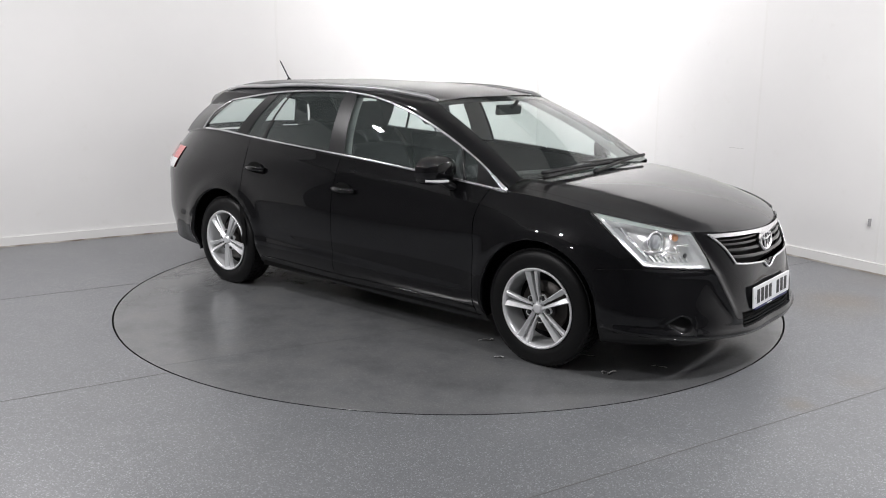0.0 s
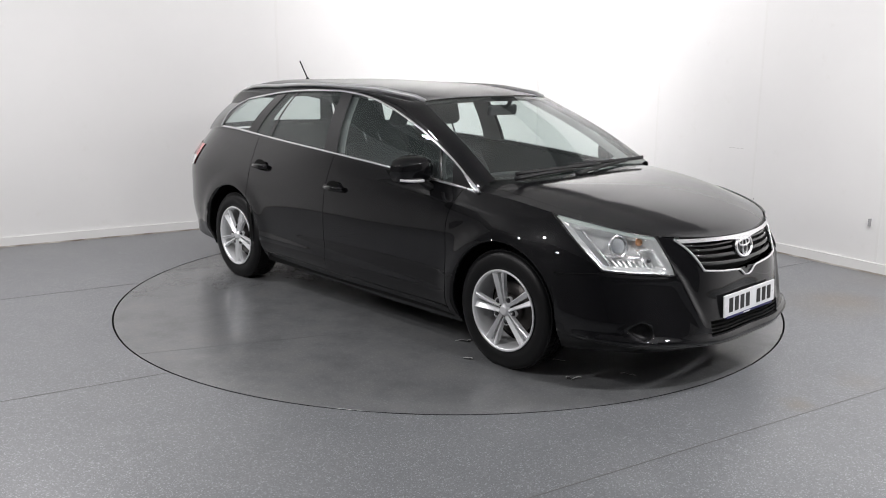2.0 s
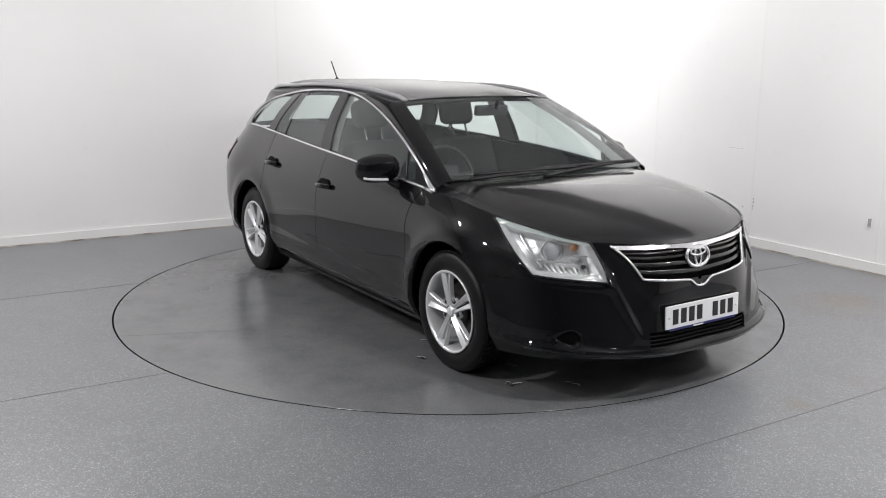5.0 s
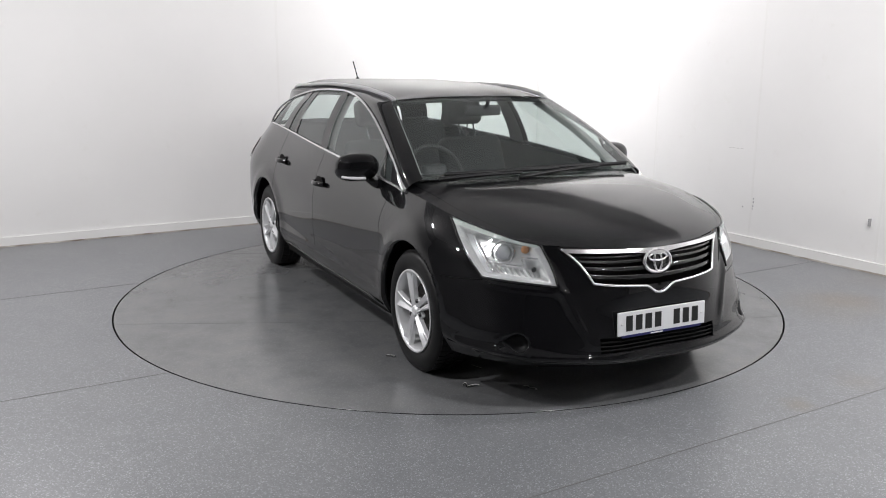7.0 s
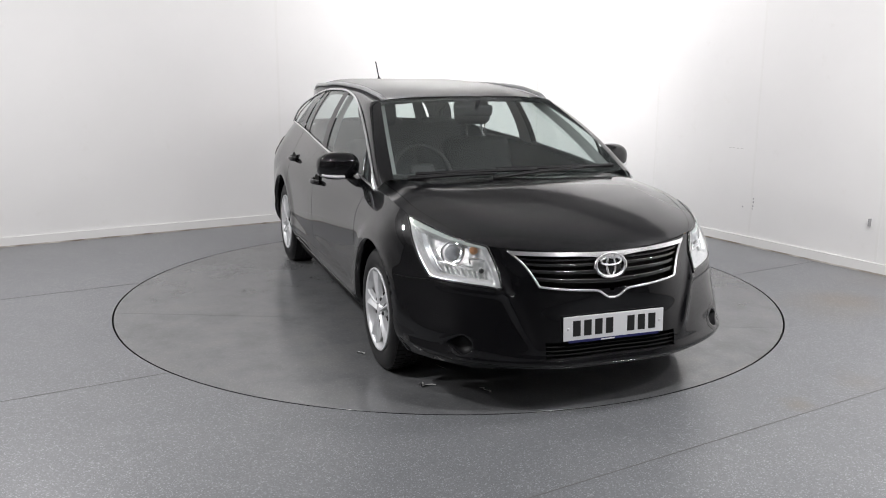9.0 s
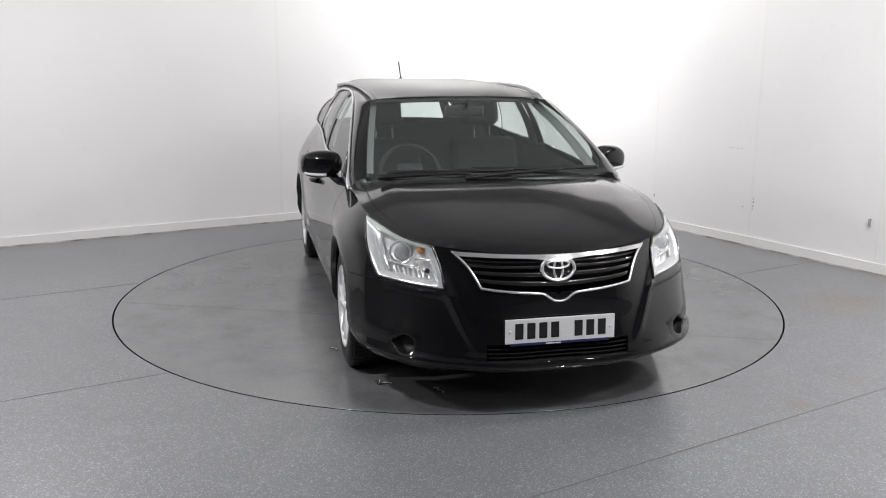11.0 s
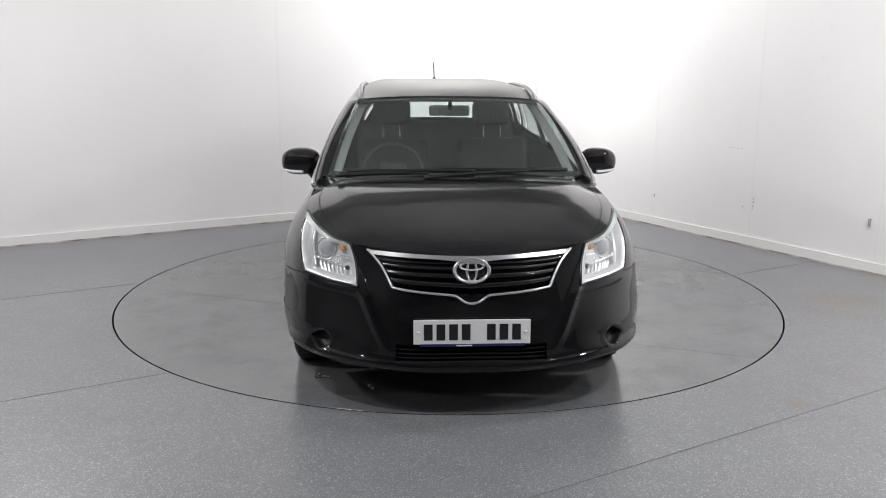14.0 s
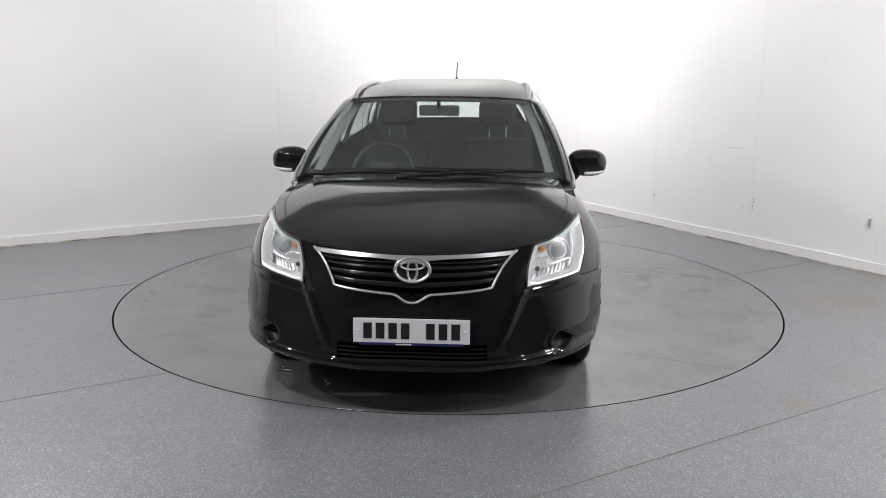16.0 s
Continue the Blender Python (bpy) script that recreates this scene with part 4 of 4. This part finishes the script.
    for j in (INTAKE_LOW, INTAKE_TOP):
        sheet("wall", both(np.stack([sunk(cols, 0 * cols + j, d) for d in (0.0, 0.004, 0.05)], axis=1)), PLASTIC, intake)
    for m in (1, -1):
        sheet("wall", np.stack([sunk(0 * rows + INTAKE_END, rows, d) for d in (0.0, 0.004, 0.05)], axis=1) * np.array([1, m, 1]), PLASTIC, intake)
    for v in (0.2, 0.45, 0.7, 0.95):
        q = sunk(cols.astype(float), np.full(len(cols), INTAKE_LOW + (INTAKE_TOP - INTAKE_LOW) * v), 0.012)
        tube("intake_slat", np.concatenate([(q * np.array([1, -1, 1]))[:0:-1], q]), 0.0048, VOID, intake)
    a = np.linspace(0, 2 * math.pi, 41)
    for m in (1, -1):
        S = np.array([1, m, 1])
        def fog_rings(profile):
            return np.stack([body_at(FOG_AT[0] + fog_shape(a, rad)[:, 0], FOG_AT[1] + fog_shape(a, rad)[:, 1], np.full(41, lift)) for rad, lift in profile], axis=1) * S
        blank = sheet("fog_lamp_blank", fog_rings(((1.0, -0.001), (0.93, -0.016), (0.84, -0.036), (0.4, -0.044), (0.0, -0.044))), PLASTIC, car, "round black fog lamp blank")
        sheet("surround", fog_rings(((1.66, 0.0006), (1.4, 0.0016), (1.2, 0.0020), (1.06, 0.0016), (1.0, -0.001))), PAINT, blank)


build_front()


def build_wheel():
    wheel = new("wheel")
    wheel.parent = car
    tagged(wheel, "silver five twin-spoke alloy wheel with black tyre")
    R = TYRE_R
    prof = [(0.207, -0.19), (0.235, -0.198), (0.285, -0.200), (R - 0.006, -0.185), (R, -0.175), (R, -0.034), (R - 0.005, -0.020), (R - 0.012, -0.011), (0.285, -0.003), (0.26, 0.0), (0.235, -0.003), (0.216, -0.012), (0.207, -0.016)]
    P = lathe(prof, 72)
    v, f = grid(P, True)
    tyre = mesh_ob("tyre", v, f, RUBBER, wheel, "worn black tyre")
    # tread blocks
    blocks_v, blocks_f = [], []
    for i in range(60):
        a = 2 * math.pi * i / 60
        for y0, y1, sh in ((-0.180, -0.145, 0.0), (-0.138, -0.112, 0.03), (-0.105, -0.079, 0.0), (-0.072, -0.026, 0.03)):
            n = len(blocks_v)
            for rr in (R - 0.004, R + 0.0045):
                for da, y in ((0.008, y0), (0.092, y0), (0.092, y1), (0.008, y1)):
                    t = a + da + sh
                    blocks_v.append((rr * math.cos(t), y, rr * math.sin(t)))
            blocks_f += [(n + 4, n + 5, n + 6, n + 7)] + [(n + k, n + (k + 1) % 4, n + 4 + (k + 1) % 4, n + 4 + k) for k in range(4)]
    tread = mesh_ob("tread", blocks_v, blocks_f, RUBBER, tyre, smooth=False)
    tagged(tread, kind="stuff")
    rimp = [(0.213, -0.014), (0.219, -0.006), (0.216, 0.0), (0.207, -0.003), (0.200, -0.016), (0.196, -0.05), (0.188, -0.12), (0.19, -0.18)]
    v, f = grid(lathe(rimp, 72), True)
    rim = mesh_ob("rim", v, f, ALLOY, wheel)
    # five spokes, each of two arms that part towards the rim
    for k in range(5):
        a0 = 2 * math.pi * k / 5 + math.pi / 2
        for sgn in (1, -1):
            st = []
            for t in np.linspace(0, 1, 9):
                rad = 0.030 + (0.206 - 0.030) * t
                off = sgn * (0.0125 + 0.0080 * t + 0.0070 * t * t)
                wid = 0.0085 + 0.0040 * t + 0.0045 * t * t
                dep = -0.012 + 0.004 * math.sin(math.pi * t) + 0.006 * t * t
                c, s_ = math.cos(a0), math.sin(a0)
                ring = []
                for q, h in ((-wid, -0.026), (-wid * 0.92, -0.004), (-wid * 0.55 , 0.0), (wid * 0.55, 0.0), (wid * 0.92, -0.004), (wid, -0.026)):
                    hh = h - (0.011 if q * sgn < -wid * 0.5 else 0.0)
                    o = off + q
                    ring.append((rad * c - o * s_, dep + hh, rad * s_ + o * c))
                st.append(ring)
            v, f = grid(np.array(st))
            mesh_ob("spoke", v, f, ALLOY, rim, smooth=False)
    hubp = [(0.0, -0.008), (0.018, -0.0085), (0.0225, -0.0095), (0.025, -0.013), (0.029, -0.018), (0.034, -0.024), (0.036, -0.05)]
    v, f = grid(lathe(hubp, 40), True)
    mesh_ob("hub", v, f, ALLOY, rim)
    v, f = grid(lathe([(0.03, -0.034), (0.078, -0.036), (0.084, -0.042), (0.084, -0.07)], 40), True)
    mesh_ob("hub_plate", v, f, DISC, rim, "dark hub plate behind the spokes")
    for k in range(5):
        a = 2 * math.pi * (k + 0.5) / 5 + math.pi / 2
        at = np.array([0.062 * math.cos(a), 0, 0.062 * math.sin(a)])
        v, f = grid(lathe([(0.0, -0.012), (0.008, -0.013), (0.0115, -0.018), (0.0115, -0.04)], 12), True)
        mesh_ob("wheel_nut", v + at, f, NUT, rim)
        v, f = grid(lathe([(0.0165, -0.022), (0.0185, -0.019), (0.0195, -0.024), (0.0195, -0.045)], 20), True)
        mesh_ob("nut_boss", v + at, f, ALLOY, rim)
    v, f = grid(lathe([(0.06, -0.085), (0.14, -0.085), (0.142, -0.10), (0.06, -0.10)], 48), True)
    mesh_ob("brake_disc", v, f, DISC, wheel, "worn steel brake disc")
    v, f = grid(lathe([(0.0, -0.125), (0.187, -0.130)], 32), True)
    mesh_ob("wheel_well", v, f, VOID, wheel)
    return wheel


FACE_Y = 0.872
wheel = build_wheel()
wheel.matrix_basis = pose(1.35, FACE_Y, HUB_Z)
for x, y, rz, ry in ((1.35, -FACE_Y, 180, 12), (-1.35, -FACE_Y, 180, 40), (-1.35, FACE_Y, 0, 20)):
    copy_thing(wheel, pose(x, y, HUB_Z, 0, 0, rz) @ pose(0, 0, 0, 0, ry, 0))


def build_side_details():
    for m in (1, -1):
        S = np.array([1, m, 1])
        # door mirror
        n, k = 28, 16
        P = []
        for i in range(n + 1):
            t = 2 * math.pi * i / n
            row = []
            for j in range(k + 1):
                s = j / k
                rr = math.sin(s * math.pi / 2) ** 0.75
                x = 0.085 * (1 - s ** 2.2)
                yy = 0.120 * rr * (abs(math.cos(t)) ** 0.8) * (1 if math.cos(t) > 0 else -1)
                zz = 0.081 * rr * (abs(math.sin(t)) ** 0.8) * (1 if math.sin(t) > 0 else -1)
                row.append((0.665 + x - 0.12 * (yy / 0.12) * 0.25, 0.905 + yy, 0.985 + zz + 0.01 * (0.5 - yy / 0.24)))
            P.append(row)
        shell = sheet("door_mirror", np.array(P) * S, PAINT, car, "black door mirror with clear indicator strip")
        back = np.array([r[-1] for r in P[:-1]]) * S
        mesh_ob("mirror_glass", back * 1.0, [tuple(range(n))], material("mirror_silver", (0.8, 0.8, 0.8), 0.02, 1.0), shell)
        a = np.linspace(-0.2, 0.82, 14)
        strip = np.stack([0.75 - 0.03 * a - 0.055 * a ** 2, 0.905 + 0.112 * a, 0.934 + 0.012 * np.abs(a) ** 3], axis=1)
        tube("indicator", strip * S, 0.0125, WHITE_LENS, shell, "clear indicator strip", flat=0.7)
        tube("stalk", np.array([(0.69, 0.84, 0.925), (0.71, 0.82, 0.90), (0.73, 0.79, 0.885)]) * S, (0.03, 0.026, 0.034), PLASTIC, shell, flat=0.8)
        # door handles over flat black sheets, the bowls' shade put into the colour
        for x, z, y in ((-0.075, 0.805, 0.889), (-0.965, 0.868, 0.886)):
            c = on_body(x, y, z)
            q = body_at(c[0], c[1], 0.0)
            a = np.linspace(0, 2 * math.pi, 29)
            bowl = np.stack([np.stack([q[0] - 0.02 + r * 0.084 * np.cos(a), np.full(29, q[1] + h), q[2] - 0.004 + r * 0.054 * np.sin(a)], axis=1) for r, h in ((1.0, 0.0015), (0.85, 0.0030), (0.5, 0.0032), (0.0, 0.0032))], axis=1)
            hob = sheet("door_handle", bowl * S, VOID, car, "black door handle over a flat bowl painted as shade")
            bar = np.array([(q[0] + 0.085, q[1] + 0.006, q[2] + 0.004), (q[0] + 0.05, q[1] + 0.030, q[2] + 0.006), (q[0] - 0.05, q[1] + 0.032, q[2] + 0.006), (q[0] - 0.10, q[1] + 0.010, q[2] + 0.004)])
            tube("grip", spline([0, 1, 3, 4], bar, np.linspace(0, 4, 16)) * S, 0.017, PAINT, hob, flat=1.0)
        # tail lamp wrapping round the corner
        c0, c1, c2, c3 = on_body(-1.92, 0.80, 0.955), on_body(-2.26, 0.60, 0.97), on_body(-2.30, 0.62, 0.79), on_body(-1.99, 0.83, 0.79)
        Q = quad_places([c0, c1, c2, c3], 14, 10)
        lampb = sheet("tail_light", body_at(Q[..., 0], Q[..., 1], np.full(Q.shape[:2], 0.006)) * S, RED, car, "red and clear tail light")
        Q = quad_places([c0 * 0.45 + c3 * 0.55, c1 * 0.45 + c2 * 0.55, c2, c3], 14, 6)
        sheet("clear_band", body_at(Q[..., 0], Q[..., 1], np.full(Q.shape[:2], 0.009)) * S, WHITE_LENS, lampb)


build_side_details()


def soft_box(name, size, m4, mat, parent, bevel, label=""):
    bm = bmesh.new()
    r = bmesh.ops.create_cube(bm, size=1.0, matrix=Matrix.Diagonal((*size, 1)))
    bmesh.ops.bevel(bm, geom=list(bm.edges), offset=bevel, segments=4, affect="EDGES", profile=0.5)
    ob = part(name, bm, mat, parent, label, True)
    ob.matrix_basis = m4
    return ob


def build_interior():
    # front seats
    for y in (0.36, -0.36):
        seat = soft_box("front_seat", (0.50, 0.50, 0.16), pose(0.10, y, 0.47, 0, -6), CLOTH, car, 0.05, "dark grey cloth seat")
        soft_box("backrest", (0.14, 0.50, 0.60), pose(-0.29, 0, 0.33, 0, -16), CLOTH, seat, 0.06)
        soft_box("headrest", (0.11, 0.27, 0.19), pose(-0.425, 0, 0.805, 0, -10), CLOTH, seat, 0.05)
        for dy in (-0.06, 0.06):
            tube("headrest_post", np.linspace((-0.355, dy, 0.58), (-0.41, dy, 0.74), 3), 0.0065, CHROME, seat)
    bench = soft_box("rear_bench", (0.50, 1.30, 0.18), pose(-0.78, 0, 0.47, 0, -8), CLOTH, car, 0.05, "dark grey cloth rear bench")
    soft_box("backrest", (0.16, 1.28, 0.70), pose(-0.355, 0, 0.37, 0, -20), CLOTH, bench, 0.06)
    for dy in (-0.42, 0.0, 0.42):
        soft_box("headrest", (0.10, 0.26, 0.15), pose(-0.49, dy, 0.665, 0, -14), CLOTH, bench, 0.045)
    # dashboard
    prof = [(1.20, 0.945), (1.10, 0.955), (0.92, 0.945), (0.80, 0.915), (0.76, 0.86), (0.78, 0.70), (0.84, 0.52)]
    ys = np.linspace(-0.70, 0.70, 24)
    D = np.array([[(x - 0.10 * (y / 0.7) ** 2, y, z + (0.012 * math.exp(-((y + 0.36) / 0.18) ** 2) if 0 < i < 5 else 0)) for i, (x, z) in enumerate(prof)] for y in ys])
    sheet("dashboard", D, DASH, car, "dark dashboard")
    # steering wheel
    t = np.linspace(0, 2 * math.pi, 49)
    M4 = pose(0.56, -0.35, 0.905, 0, 65, 0)
    loop = np.array([(M4 @ Vector((0.185 * math.cos(a), 0.185 * math.sin(a), 0))).to_tuple() for a in t])
    wheel_ = tube("steering_wheel", loop, 0.013, DASH, car, "dark leather steering wheel", closed=True)
    hub = soft_box("hub", (0.13, 0.16, 0.06), M4, DASH, wheel_, 0.025)
    for a in (0.0, math.pi * 0.5, math.pi * 1.5):
        q = [(M4 @ Vector((r * math.cos(a), r * math.sin(a), -0.005))).to_tuple() for r in (0.05, 0.18)]
        tube("spoke", np.array([q[0], ((q[0][0] + q[1][0]) / 2, (q[0][1] + q[1][1]) / 2, (q[0][2] + q[1][2]) / 2), q[1]]), 0.014, DASH, wheel_)
    # inside mirror
    mir = soft_box("inside_mirror", (0.035, 0.25, 0.065), pose(0.52, 0.0, 1.285, 0, 8), DASH, car, 0.015, "dark inside mirror")
    tube("stem", np.array([(0.02, 0, 0.02), (0.05, 0, 0.045), (0.06, 0, 0.07)]), 0.012, DASH, mir)
    # door cards
    for y in (1, -1):
        P = np.array([[(x, 0.78 * y, 0.3), (x, 0.77 * y, 0.6), (x, (belt(np.array([x]))[0][1] - 0.035) * y, belt(np.array([x]))[0][2] - 0.02)] for x in np.linspace(0.95, -0.95, 12)])
        sheet("door_card", P, CLOTH, car, "dark door trim")


build_interior()


def build_debris():
    """Small pale scraps lying on the turntable by the front wheel."""
    rng = np.random.RandomState(5)
    made = []
    for x, y, size in ((0.907, -0.731, 0.10), (1.135, -0.93, 0.05), (1.50, -0.594, 0.07), (1.71, -0.757, 0.10), (1.87, -0.495, 0.08)):
        steps = np.cumsum(rng.uniform(-1, 1, (7, 2)) + np.array([0.6, 0.5]), axis=0)
        steps = (steps - steps.mean(axis=0)) / np.abs(steps - steps.mean(axis=0)).max() * size / 2
        path = np.column_stack([x + steps[:, 0], y + steps[:, 1], 0.004 + rng.uniform(0, 0.006, 7)])
        path = spline(np.arange(7), path, np.linspace(0, 6, 25))
        scrap = new("debris_scrap")
        tagged(scrap, "small torn grey scrap of debris lying on the turntable", "debris", "scraps on the turntable")
        tube("shred", path, np.linspace(0.0025, 0.005, 25), SCRAP, scrap, flat=0.5, sides=6)
        tube("shred", path[4:20] * np.array([1, 1, 1]) + np.array([0.008, -0.006, 0.001]), 0.003, PLASTIC, scrap, flat=0.5, sides=6)
        made.append(scrap)
    return made


scraps = build_debris()


def build_wall_marks():
    """Chips, a scuff and a small bracket on the side wall."""
    def mark(name, b0, b1, z0, z1, mat, label, category, depth=0.0015):
        ob = slab(name, plan(depth, 0.0003, b0, b1), z0, z1, mat)
        tagged(ob, label, category, "marks on the wall")
    for b, z, h in ((3.17, 0.425, 0.012), (3.172, 0.395, 0.018), (3.17, 0.36, 0.012), (3.165, 0.335, 0.01), (1.97, 0.30, 0.03), (3.06, 0.34, 0.012)):
        mark("paint_chip", b - 0.006, b + 0.006, z - h / 2, z + h / 2, GREYM, "small grey chip in the white wall paint", "paint chip")
    for i, b in enumerate((2.86, 2.90, 2.945, 2.99)):
        mark("wall_scuff", b, b + 0.028, 0.846 + 0.002 * (i % 2), 0.853 + 0.002 * (i % 2), PALE, "faint grey scuff on the white wall", "scuff", 0.0008)
    mark("wall_bracket", 4.27, 4.285, 0.36, 0.42, GREYM, "small grey metal bracket on the white wall", "bracket", 0.02)


PALE = material("pale_grey_scuff", (0.62, 0.61, 0.60), 0.7)
build_wall_marks()


def motions():
    # the table turns steadily by about 3.3 degrees a second; the car stands on it, a little off its middle
    rows_table, rows_car = [], []
    for i in range(33):
        t = i * 0.5
        turn = -39.746 - 3.26648 * t - 0.0051146 * t * t
        rows_table.append((t, pose(0, 0, 0, 0, 0, turn)))
        rows_car.append((t, pose(0, 0, 0, 0, 0, turn) @ pose(-0.0003, -0.0296, 0)))
    walk(turntable, rows_table)
    for scrap in scraps:
        walk(scrap, rows_table)
    walk(car, rows_car)


motions()
